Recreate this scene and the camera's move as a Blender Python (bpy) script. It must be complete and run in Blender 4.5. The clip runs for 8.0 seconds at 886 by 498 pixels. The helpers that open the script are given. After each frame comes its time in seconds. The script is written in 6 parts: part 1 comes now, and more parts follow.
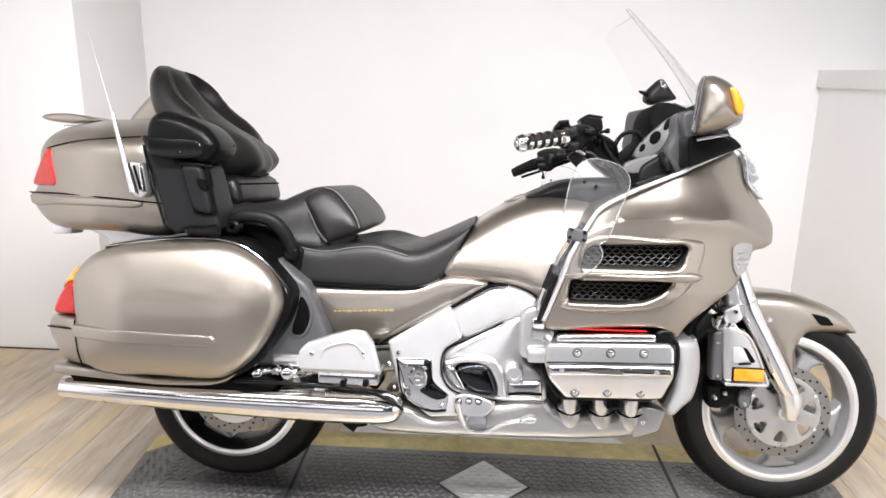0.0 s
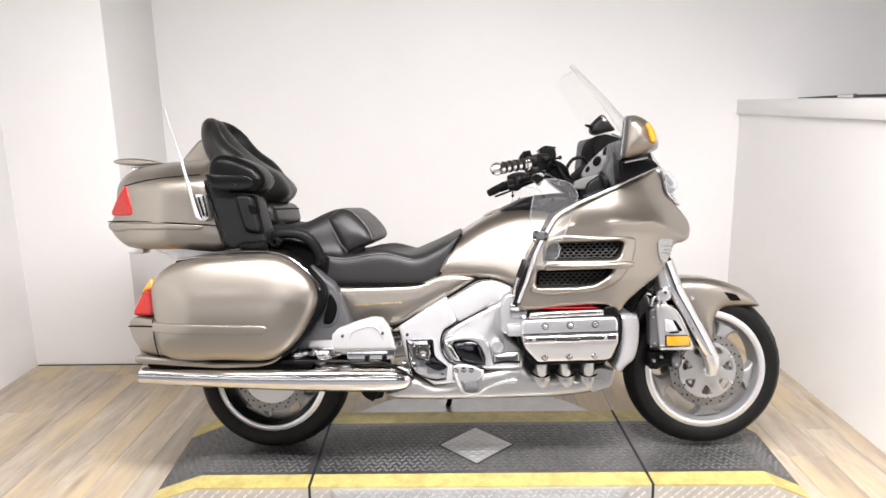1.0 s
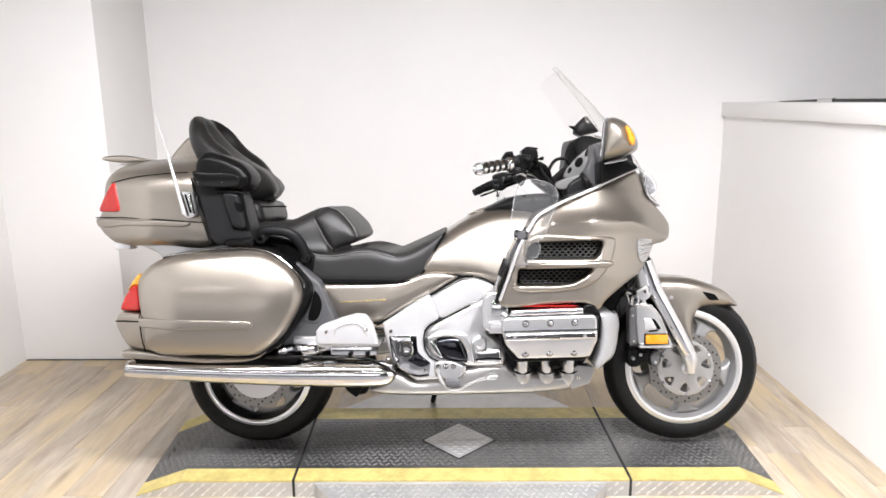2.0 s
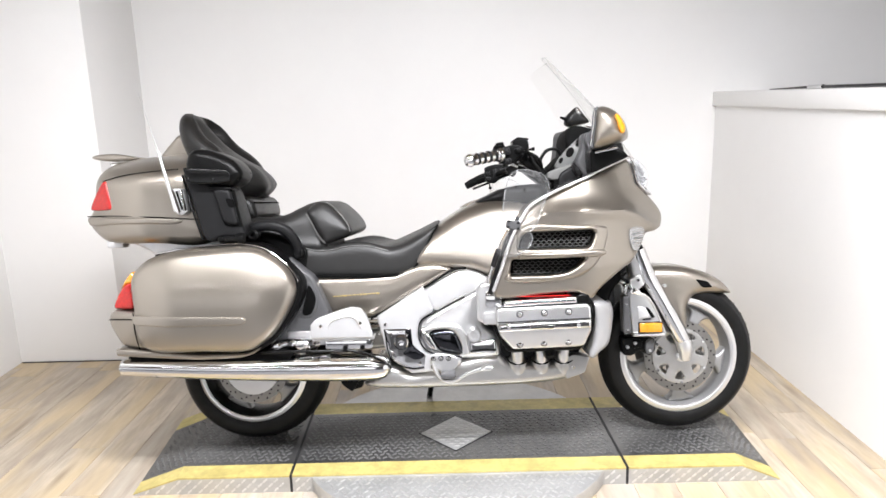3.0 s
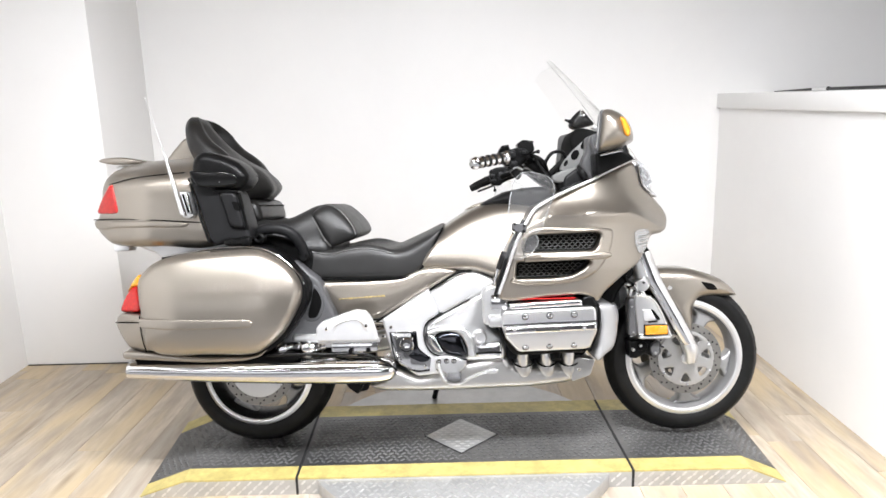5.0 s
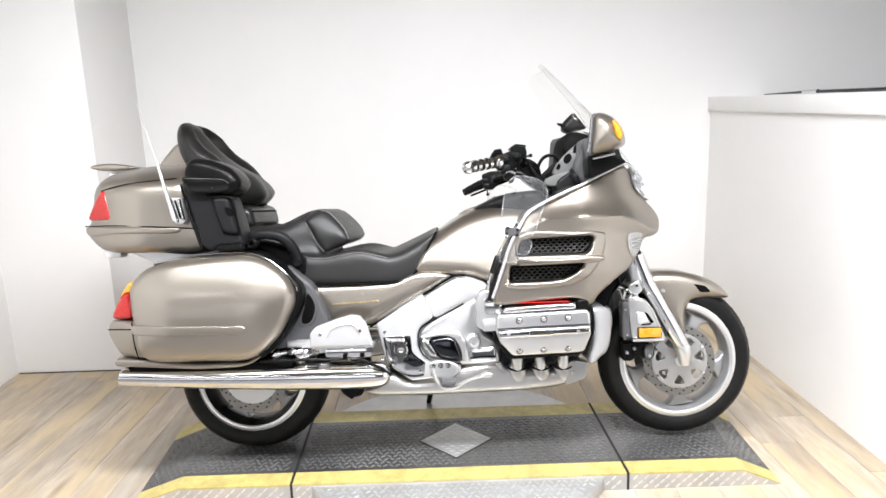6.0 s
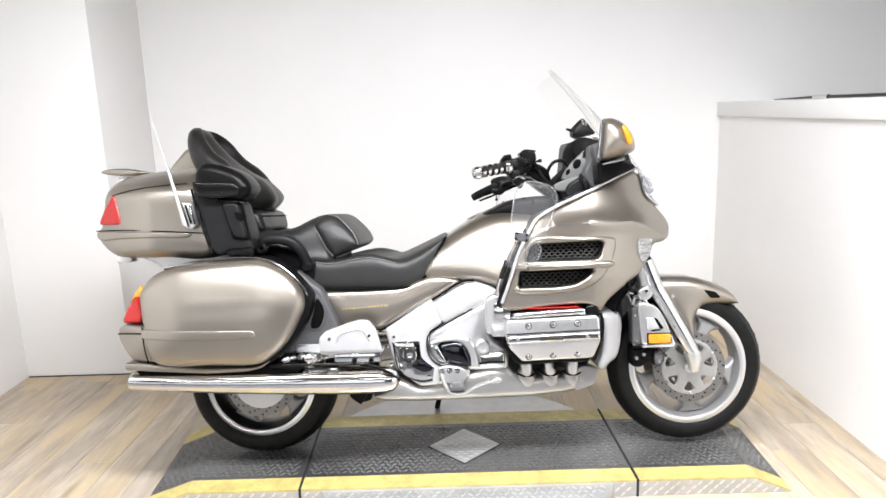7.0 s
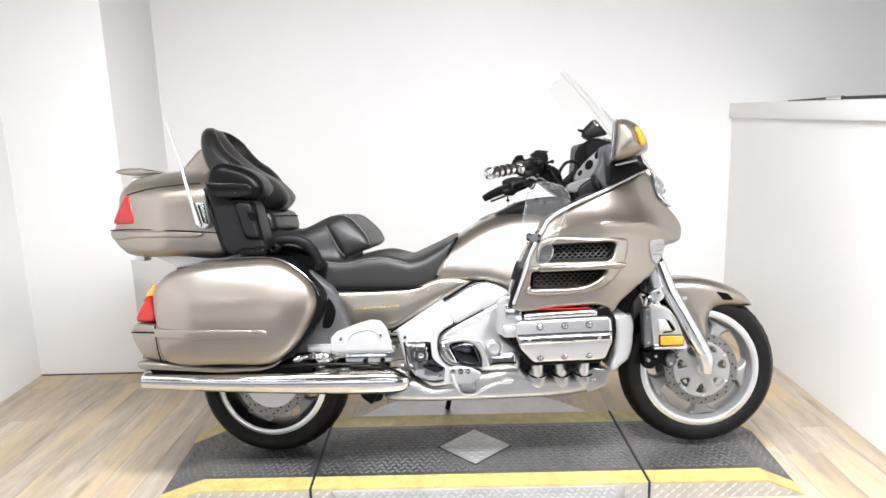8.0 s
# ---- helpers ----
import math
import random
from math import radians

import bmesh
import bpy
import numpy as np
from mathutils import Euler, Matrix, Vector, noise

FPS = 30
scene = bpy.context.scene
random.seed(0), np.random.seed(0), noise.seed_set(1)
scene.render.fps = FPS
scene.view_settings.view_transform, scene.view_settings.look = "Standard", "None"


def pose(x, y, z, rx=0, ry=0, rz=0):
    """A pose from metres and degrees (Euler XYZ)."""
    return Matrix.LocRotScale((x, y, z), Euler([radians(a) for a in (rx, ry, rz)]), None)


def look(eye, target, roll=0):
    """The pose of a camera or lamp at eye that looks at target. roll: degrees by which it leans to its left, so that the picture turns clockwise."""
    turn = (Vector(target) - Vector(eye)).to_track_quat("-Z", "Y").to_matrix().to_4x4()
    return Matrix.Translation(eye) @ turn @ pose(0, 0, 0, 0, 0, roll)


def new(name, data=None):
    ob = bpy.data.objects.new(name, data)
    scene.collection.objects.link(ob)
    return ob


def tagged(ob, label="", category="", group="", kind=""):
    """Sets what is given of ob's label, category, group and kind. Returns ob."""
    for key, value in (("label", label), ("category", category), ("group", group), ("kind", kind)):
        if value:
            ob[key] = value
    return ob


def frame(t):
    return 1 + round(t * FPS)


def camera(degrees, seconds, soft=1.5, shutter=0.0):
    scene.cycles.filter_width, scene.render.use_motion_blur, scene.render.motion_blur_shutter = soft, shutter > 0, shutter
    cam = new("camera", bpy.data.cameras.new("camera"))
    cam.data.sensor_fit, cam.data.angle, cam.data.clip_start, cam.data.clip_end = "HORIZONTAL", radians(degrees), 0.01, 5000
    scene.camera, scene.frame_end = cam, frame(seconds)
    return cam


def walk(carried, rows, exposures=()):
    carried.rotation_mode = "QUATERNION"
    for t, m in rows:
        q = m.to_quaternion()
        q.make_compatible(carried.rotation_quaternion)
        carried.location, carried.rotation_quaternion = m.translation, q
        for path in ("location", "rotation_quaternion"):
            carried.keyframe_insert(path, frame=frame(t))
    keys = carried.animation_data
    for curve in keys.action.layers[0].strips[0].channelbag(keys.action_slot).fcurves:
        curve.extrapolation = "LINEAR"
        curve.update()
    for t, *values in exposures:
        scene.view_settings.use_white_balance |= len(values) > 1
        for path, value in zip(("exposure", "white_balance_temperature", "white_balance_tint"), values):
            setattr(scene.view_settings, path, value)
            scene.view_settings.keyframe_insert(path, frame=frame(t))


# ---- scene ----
cam = camera(65.9, 8.0, soft=1.6)
PATH = [
    (0, (-0.02, -1.971, 1.365), (-0.14, -0.038, 0.865), 0.8),
    (0.1, (-0.023, -2.037, 1.376), (-0.126, -0.109, 0.853), 1.9),
    (0.2, (-0.01, -2.1, 1.386), (-0.094, -0.175, 0.851), 1.3),
    (0.3, (-0.012, -2.163, 1.388), (-0.081, -0.233, 0.866), 0.9),
    (0.4, (-0.004, -2.226, 1.395), (-0.081, -0.287, 0.911), 1.1),
    (0.5, (-0.011, -2.29, 1.391), (-0.109, -0.337, 0.97), 0.2),
    (0.6, (-0.034, -2.35, 1.405), (-0.101, -0.387, 1.025), -0.5),
    (0.7, (-0.027, -2.393, 1.429), (-0.085, -0.433, 1.034), -1.3),
    (0.8, (-0.048, -2.449, 1.426), (-0.113, -0.496, 1.0), -1.4),
    (0.9, (-0.064, -2.487, 1.429), (-0.103, -0.533, 1.004), -0.8),
    (1, (-0.074, -2.531, 1.421), (-0.11, -0.577, 0.999), -1.0),
    (1.2, (-0.076, -2.564, 1.438), (-0.128, -0.614, 0.996), -1.1),
    (1.5, (-0.04, -2.576, 1.425), (-0.05, -0.62, 1.009), -0.9),
    (1.7, (-0.039, -2.569, 1.43), (-0.059, -0.614, 1.008), -0.2),
    (2.8, (-0.023, -2.582, 1.412), (-0.034, -0.629, 0.982), -1.6),
    (3, (-0.023, -2.578, 1.408), (-0.031, -0.625, 0.976), -1.5),
    (3.5, (-0.034, -2.577, 1.418), (-0.077, -0.625, 0.986), -1.7),
    (4, (-0.034, -2.579, 1.413), (-0.07, -0.627, 0.98), -2.1),
    (4.5, (-0.031, -2.581, 1.411), (-0.06, -0.628, 0.979), -1.8),
    (6, (-0.033, -2.58, 1.411), (-0.029, -0.623, 0.997), -1.9),
    (6.5, (-0.036, -2.577, 1.405), (-0.05, -0.621, 0.988), -2.7),
    (7, (-0.042, -2.579, 1.414), (-0.057, -0.619, 1.013), -1.9),
    (7.5, (-0.045, -2.577, 1.411), (-0.073, -0.619, 1.004), -1.6),
    (8, (-0.053, -2.58, 1.411), (-0.093, -0.62, 1.015), -1.8),
]
EXPOSURES = [(0.0, 0.46, 6620, 15), (0.5, 0.44, 6660, 15), (1.0, 0.42, 6720, 15), (1.5, 0.43, 6660, 15), (3.0, 0.47, 6520, 13), (5.0, 0.51, 6490, 12), (8.0, 0.54, 6480, 12)]
walk(cam, [(t, look(eye, target, roll)) for t, eye, target, roll in PATH], EXPOSURES)

# ---- light ----
world = bpy.data.worlds.new("world")
scene.world = world
world.use_nodes = True
world.node_tree.nodes["Background"].inputs[0].default_value = (0.9, 0.95, 1.0, 1)
world.node_tree.nodes["Background"].inputs[1].default_value = 0.05


def strip_light(x, y, z, length, width, power, aim=None, spread=180.0):
    """A strip lamp that faces down, or towards a place."""
    data = bpy.data.lights.new("strip_lamp", "AREA")
    data.shape, data.size, data.size_y, data.energy = "RECTANGLE", length, width, power
    data.color, data.spread = (0.955, 0.978, 1.0), radians(spread)
    ob = new("strip_lamp", data)
    ob.matrix_basis = look((x, y, z), aim) if aim else pose(x, y, z)
    return ob


# ceiling strips of two tubes: a row over the front of the display and two rows out in the shop
LAMPS = [(-1.10, -1.75, 25), (0.2, -1.75, 58), (1.40, -1.75, 35), (-2.4, -4.4, 7), (0.0, -4.4, 7), (2.4, -4.4, 7), (-1.4, -6.0, 5), (1.4, -6.0, 5)]
# added fill lamps behind the camera, one to each bay of an unseen window
FILL_BAYS, SILL, HEAD = [-6.4, -4.8, -3.2, -1.6, 0.0], 0.72, 2.25
for bx in FILL_BAYS:
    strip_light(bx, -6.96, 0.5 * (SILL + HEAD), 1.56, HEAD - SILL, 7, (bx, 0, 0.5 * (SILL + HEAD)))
for lx, ly, lp in LAMPS:
    strip_light(lx, ly, 2.86, 1.2, 0.07, lp)
    strip_light(lx, ly + 0.22, 2.86, 1.2, 0.07, lp)


# ---- materials ----
def material(name, color, rough=0.5, metal=0.0, vary=0.0, vscale=8.0, grain=0.0, gscale=120.0, bump=0.0, bscale=200.0,
             rvary=0.0, coat=0.0, spec=0.5, trans=0.0, ior=1.45, rand=0.0, stretch=(1, 1, 1), second=None):
    """A principled material with two scales of colour variation, roughness variation and fine relief."""
    m = bpy.data.materials.new(name)
    m.use_nodes = True
    nt = m.node_tree
    bsdf = nt.nodes["Principled BSDF"]
    bsdf.inputs["Base Color"].default_value = (*color, 1)
    bsdf.inputs["Roughness"].default_value = rough
    bsdf.inputs["Metallic"].default_value = metal
    bsdf.inputs["Specular IOR Level"].default_value = spec
    bsdf.inputs["Coat Weight"].default_value = coat
    bsdf.inputs["Coat Roughness"].default_value = 0.07
    bsdf.inputs["Transmission Weight"].default_value = trans
    bsdf.inputs["IOR"].default_value = ior
    tex = nt.nodes.new("ShaderNodeTexCoord")
    mapping = nt.nodes.new("ShaderNodeMapping")
    mapping.inputs["Scale"].default_value = stretch
    nt.links.new(tex.outputs["Object"], mapping.inputs["Vector"])

    def noise_at(scale, detail=4.0):
        n = nt.nodes.new("ShaderNodeTexNoise")
        n.inputs["Scale"].default_value, n.inputs["Detail"].default_value = scale, detail
        nt.links.new(mapping.outputs["Vector"], n.inputs["Vector"])
        return n

    def mixed(a, b, fac):
        x = nt.nodes.new("ShaderNodeMix")
        x.data_type, x.blend_type = "RGBA", "MIX"
        nt.links.new(fac, x.inputs[0])
        for socket, v in ((x.inputs[6], a), (x.inputs[7], b)):
            if isinstance(v, tuple):
                socket.default_value = (*v, 1)
            else:
                nt.links.new(v, socket)
        return x.outputs[2]

    out = color
    if vary:
        dark = second or tuple(c * (1 - vary) for c in color)
        n = noise_at(vscale)
        ramp = nt.nodes.new("ShaderNodeMapRange")
        ramp.inputs[1].default_value, ramp.inputs[2].default_value = 0.35, 0.65
        nt.links.new(n.outputs[0], ramp.inputs[0])
        out = mixed(color, dark, ramp.outputs[0])
    if grain:
        n = noise_at(gscale, 2.0)
        scaled = nt.nodes.new("ShaderNodeMapRange")
        scaled.inputs[1].default_value, scaled.inputs[2].default_value = 0.3, 0.7
        scaled.inputs[3].default_value, scaled.inputs[4].default_value = 0.0, grain
        nt.links.new(n.outputs[0], scaled.inputs[0])
        out = mixed(out, tuple(c * 0.4 for c in color), scaled.outputs[0])
    if rand:
        info = nt.nodes.new("ShaderNodeObjectInfo")
        hsv = nt.nodes.new("ShaderNodeHueSaturation")
        scaled = nt.nodes.new("ShaderNodeMapRange")
        scaled.inputs[3].default_value, scaled.inputs[4].default_value = 1 - rand, 1 + rand
        nt.links.new(info.outputs["Random"], scaled.inputs[0])
        nt.links.new(scaled.outputs[0], hsv.inputs["Value"])
        if isinstance(out, tuple):
            hsv.inputs["Color"].default_value = (*out, 1)
        else:
            nt.links.new(out, hsv.inputs["Color"])
        out = hsv.outputs[0]
        shift = nt.nodes.new("ShaderNodeVectorMath")
        shift.operation = "SCALE"
        shift.inputs[0].default_value = (7, 13, 3)
        nt.links.new(info.outputs["Random"], shift.inputs["Scale"])
        nt.links.new(shift.outputs[0], mapping.inputs["Location"])
    if not isinstance(out, tuple):
        nt.links.new(out, bsdf.inputs["Base Color"])
    if rvary:
        n = noise_at(vscale * 1.7)
        scaled = nt.nodes.new("ShaderNodeMapRange")
        scaled.inputs[3].default_value, scaled.inputs[4].default_value = max(0.02, rough - rvary), min(1, rough + rvary)
        nt.links.new(n.outputs[0], scaled.inputs[0])
        nt.links.new(scaled.outputs[0], bsdf.inputs["Roughness"])
    if bump:
        n = noise_at(bscale, 3.0)
        b = nt.nodes.new("ShaderNodeBump")
        b.inputs["Strength"].default_value, b.inputs["Distance"].default_value = bump, 0.002
        nt.links.new(n.outputs[0], b.inputs["Height"])
        nt.links.new(b.outputs[0], bsdf.inputs["Normal"])
    return m


PAINT = material("champagne_paint", (0.332, 0.299, 0.258), 0.33, 0.90, vary=0.05, vscale=2500, coat=0.45, grain=0.12, gscale=5000)
CHROME = material("chrome", (0.68, 0.68, 0.685), 0.07, 1.0, rvary=0.012, vscale=12)
SILVER = material("silver_cast", (0.67, 0.67, 0.67), 0.29, 0.9, vary=0.06, vscale=9, rvary=0.02)
SILVER_PAINT = material("silver_paint", (0.64, 0.64, 0.645), 0.36, 0.65, vary=0.05, vscale=20, coat=0.2)
SHIELD = material("steel_shield", (0.47, 0.465, 0.455), 0.33, 0.9, vary=0.15, vscale=9, rvary=0.05)
SATIN = material("satin_chrome", (0.66, 0.66, 0.66), 0.11, 1.0, rvary=0.015, vscale=9)
EDGE = material("acrylic_edge", (0.62, 0.63, 0.64), 0.25, trans=0.7, ior=1.3)
BLACK = material("black_plastic", (0.004, 0.004, 0.004), 0.3, vary=0.2, vscale=40, bump=0.08, bscale=900, rvary=0.08, spec=0.13)
GLOSS = material("gloss_black", (0.004, 0.004, 0.004), 0.17, vary=0.2, vscale=40, bump=0.03, bscale=500, rvary=0.05, spec=0.35)
GREYPL = material("grey_plastic", (0.011, 0.011, 0.0115), 0.40, vary=0.15, vscale=30, bump=0.1, bscale=800, rvary=0.06, spec=0.18)
SIDEGREY = material("side_panel_grey", (0.075, 0.075, 0.078), 0.4, vary=0.12, vscale=30, bump=0.1, bscale=800, rvary=0.06, spec=0.4)
LEATHER = material("black_leather", (0.010, 0.0095, 0.009), 0.36, vary=0.25, vscale=14, bump=0.25, bscale=420, rvary=0.07, spec=0.40)
VINYL = material("seat_vinyl", (0.016, 0.0156, 0.0152), 0.42, vary=0.25, vscale=14, bump=0.3, bscale=450, rvary=0.08, spec=0.5)
PIPING = material("seam_piping", (0.09, 0.088, 0.085), 0.45, vary=0.2, vscale=60)
RUBBER = material("tyre_rubber", (0.007, 0.007, 0.007), 0.5, vary=0.4, vscale=25, bump=0.2, bscale=300, rvary=0.12, spec=0.20)
MESH = material("grille_black", (0.050, 0.050, 0.050), 0.40, 0.4, vary=0.2, vscale=60)
RED = material("red_lens", (0.46, 0.008, 0.005), 0.16, trans=0.05, vary=0.3, vscale=90, coat=0.4)
AMBER = material("amber_lens", (0.85, 0.35, 0.015), 0.14, trans=0.25, vary=0.2, vscale=90, coat=1.0)
DEFL = material("milky_acrylic", (0.93, 0.935, 0.94), 0.03, trans=0.98, ior=1.15)
CLEAR = material("clear_lens", (0.80, 0.81, 0.82), 0.06, trans=0.8, ior=1.4)
DISC = material("brake_disc_steel", (0.27, 0.262, 0.25), 0.32, 1.0, vary=0.10, vscale=15, rvary=0.03)
# near-black; also paints the shadow in gaps, as over the muffler
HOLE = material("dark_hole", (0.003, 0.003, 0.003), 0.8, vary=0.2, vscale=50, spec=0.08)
GOLD = material("gold_badge", (0.75, 0.58, 0.25), 0.3, 0.9, vary=0.1, vscale=90)
WALL = material("white_wall", (0.82, 0.812, 0.80), 0.55, vary=0.03, vscale=1.5, bump=0.08, bscale=150, grain=0.01, gscale=20)
CEIL = material("brown_ceiling", (0.24, 0.19, 0.145), 0.8, vary=0.2, vscale=3)
SHOP = material("shop_wall", (0.16, 0.16, 0.165), 0.6, vary=0.3, vscale=1.2)
SHOP_FLOOR = material("shop_floor", (0.20, 0.20, 0.205), 0.5, vary=0.15, vscale=1.0, stretch=(4, 0.7, 1))
PLANK = material("floor_plank", (0.53, 0.455, 0.36), 0.40, vary=1.0, second=(0.36, 0.295, 0.225), vscale=2.6, grain=0.45, gscale=14,
                 bump=0.10, bscale=40, rand=0.12, stretch=(4.2, 0.62, 1), rvary=0.08)


def weathered(m, yellow, grey, knot):
    """Drifts the material's colour between two hues over a hand's width, with a few dark knots."""
    nt = m.node_tree
    bsdf = nt.nodes["Principled BSDF"]
    mapping = next(n for n in nt.nodes if n.bl_idname == "ShaderNodeMapping")
    base = bsdf.inputs["Base Color"].links[0].from_socket
    drift = nt.nodes.new("ShaderNodeTexNoise")
    drift.inputs["Scale"].default_value, drift.inputs["Detail"].default_value = 1.1, 3.0
    spots = nt.nodes.new("ShaderNodeTexVoronoi")
    spots.inputs["Scale"].default_value = 1.6
    for n in (drift, spots):
        nt.links.new(mapping.outputs["Vector"], n.inputs["Vector"])
    for source, lo, hi, color, most in ((drift.outputs[0], 0.50, 0.62, yellow, 0.55), (drift.outputs[0], 0.46, 0.36, grey, 0.55), (spots.outputs[0], 0.16, 0.03, knot, 0.6)):
        r = nt.nodes.new("ShaderNodeMapRange")
        for i, v in enumerate((lo, hi, 0.0, most), 1):
            r.inputs[i].default_value = v
        x = nt.nodes.new("ShaderNodeMix")
        x.data_type = "RGBA"
        nt.links.new(source, r.inputs[0])
        nt.links.new(r.outputs[0], x.inputs[0])
        nt.links.new(base, x.inputs[6])
        x.inputs[7].default_value = (*color, 1)
        base = x.outputs[2]
    nt.links.new(base, bsdf.inputs["Base Color"])


weathered(PLANK, (0.52, 0.395, 0.215), (0.41, 0.375, 0.33), (0.17, 0.125, 0.085))
SUBFLOOR = material("subfloor", (0.16, 0.13, 0.10), 0.8, vary=0.2, vscale=3)
MAT = material("deck_mat", (0.030, 0.030, 0.031), 0.36, vary=0.85, vscale=2.6, bump=0.2, bscale=150, grain=0.35, gscale=22, rvary=0.15, spec=0.8, second=(0.085, 0.083, 0.079))
MAT_TREAD = material("deck_mat_tread", (0.17, 0.17, 0.168), 0.34, vary=0.5, vscale=4, grain=0.3, gscale=30, rvary=0.12, spec=0.8)
YELLOW = material("yellow_tape", (0.58, 0.48, 0.17), 0.45, vary=0.28, vscale=16, grain=0.35, gscale=70, rvary=0.1)
ALU = material("aluminium_plate", (0.52, 0.52, 0.515), 0.42, 0.6, vary=0.15, vscale=10, grain=0.12, gscale=60, rvary=0.1, bump=0.05, bscale=400)
ALU_BRIGHT = material("aluminium_tread", (0.72, 0.72, 0.71), 0.34, 0.75, vary=0.15, vscale=30)
DASH = material("light_grey_plastic", (0.13, 0.13, 0.127), 0.5, vary=0.1, vscale=20, bump=0.08, bscale=700)
WHEEL = material("wheel_alloy", (0.33, 0.33, 0.33), 0.42, 0.6, vary=0.06, vscale=12, rvary=0.02)
SCREEN = material("screen_acrylic", (0.975, 0.975, 0.97), 0.01, trans=1.0, ior=1.10)
# chrome darkened so that a dark reflection lies in its colour
DARKENED_CHROME = material("darkened_chrome", (0.04, 0.041, 0.046), 0.10, 1.0, rvary=0.03, vscale=30)
GLOW = material("red_strip_lamp", (0.5, 0.01, 0.01), 0.3, vary=0.3, vscale=90)
GLOW.node_tree.nodes["Principled BSDF"].inputs["Emission Color"].default_value = (1.0, 0.035, 0.02, 1)
GLOW.node_tree.nodes["Principled BSDF"].inputs["Emission Strength"].default_value = 0.3
COVER = material("front_cover_grey", (0.40, 0.40, 0.405), 0.40, 0.6, vary=0.06, vscale=14, rvary=0.03)
SEAM = material("dark_seam", (0.015, 0.015, 0.016), 0.7, vary=0.2, vscale=30)


# ---- mesh helpers ----
def clamp(v, a=0.0, b=1.0):
    return max(a, min(b, v))


from mathutils import geometry


def curve_closed(pts, n=5):
    """A rounded closed outline through the control points."""
    p = np.array(pts, float)
    k, out = len(p), []
    for i in range(k):
        p0, p1, p2, p3 = p[i - 1], p[i], p[(i + 1) % k], p[(i + 2) % k]
        out += spline(p0, p1, p2, p3, n)
    return np.array(out)


def spline(p0, p1, p2, p3, n):
    t0 = 0.0
    t1 = t0 + max(np.linalg.norm(p1 - p0), 1e-5) ** 0.5
    t2 = t1 + max(np.linalg.norm(p2 - p1), 1e-5) ** 0.5
    t3 = t2 + max(np.linalg.norm(p3 - p2), 1e-5) ** 0.5
    res = []
    for t in np.linspace(t1, t2, n, endpoint=False):
        a1 = (t1 - t) / (t1 - t0) * p0 + (t - t0) / (t1 - t0) * p1
        a2 = (t2 - t) / (t2 - t1) * p1 + (t - t1) / (t2 - t1) * p2
        a3 = (t3 - t) / (t3 - t2) * p2 + (t - t2) / (t3 - t2) * p3
        b1 = (t2 - t) / (t2 - t0) * a1 + (t - t0) / (t2 - t0) * a2
        b2 = (t3 - t) / (t3 - t1) * a2 + (t - t1) / (t3 - t1) * a3
        res.append((t2 - t) / (t2 - t1) * b1 + (t - t1) / (t2 - t1) * b2)
    return res


def filleted(pts, f):
    """A closed outline of straight runs whose corners are rounded with about the radius f."""
    p, out = np.array(pts, float), []
    k = len(p)
    for i in range(k):
        a, b, c = p[i - 1], p[i], p[(i + 1) % k]
        la, lc = np.linalg.norm(a - b), np.linalg.norm(c - b)
        cut = min(f, 0.42 * la, 0.42 * lc)
        s, e = b + (a - b) / max(la, 1e-9) * cut, b + (c - b) / max(lc, 1e-9) * cut
        for t in (0.0, 0.25, 0.5, 0.75, 1.0):
            out.append((1 - t) ** 2 * s + 2 * t * (1 - t) * b + t * t * e)
    return np.array(out)


def even(loop, gap):
    """The closed loop with no side longer than gap, and no two points closer than a tenth of it."""
    out = []
    for a, b in zip(loop, np.roll(loop, -1, 0)):
        d = np.linalg.norm(b - a)
        n = max(1, int(math.ceil(d / gap)))
        if d > 0.1 * gap or not out:
            out += [a + (b - a) * t / n for t in range(n)]
    return np.array(out)


def curve_open(pts, n=6):
    p = np.array(pts, float)
    q = np.vstack([2 * p[0] - p[1], p, 2 * p[-1] - p[-2]])
    out = []
    for i in range(len(p) - 1):
        out += spline(q[i], q[i + 1], q[i + 2], q[i + 3], n)
    return np.array(out + [p[-1]])


def edge_distance(points, loop):
    """The distance of each point from the closed loop."""
    a, b = loop, np.roll(loop, -1, 0)
    d, best = b - a, np.full(len(points), 1e9)
    for i in range(len(a)):
        ap = points - a[i]
        t = np.clip((ap @ d[i]) / max(d[i] @ d[i], 1e-12), 0, 1)
        best = np.minimum(best, np.linalg.norm(ap - t[:, None] * d[i], axis=1))
    return best


def inside(points, loop):
    x, z = points[:, 0], points[:, 1]
    a, b = loop, np.roll(loop, -1, 0)
    odd = np.zeros(len(points), bool)
    for (x0, z0), (x1, z1) in zip(a, b):
        if z0 != z1:
            odd ^= ((z0 > z) != (z1 > z)) & (x < (x1 - x0) * (z - z0) / (z1 - z0) + x0)
    return odd


def finish(name, verts, faces, angle=38):
    me = bpy.data.meshes.new(name)
    me.from_pydata([tuple(v) for v in verts], [], [tuple(f) for f in faces])
    bm = bmesh.new()
    bm.from_mesh(me)
    bmesh.ops.remove_doubles(bm, verts=bm.verts, dist=1e-6)
    bmesh.ops.recalc_face_normals(bm, faces=bm.faces)
    bm.to_mesh(me)
    bm.free()
    me.shade_smooth()
    me.set_sharp_from_angle(angle=radians(angle))
    return me


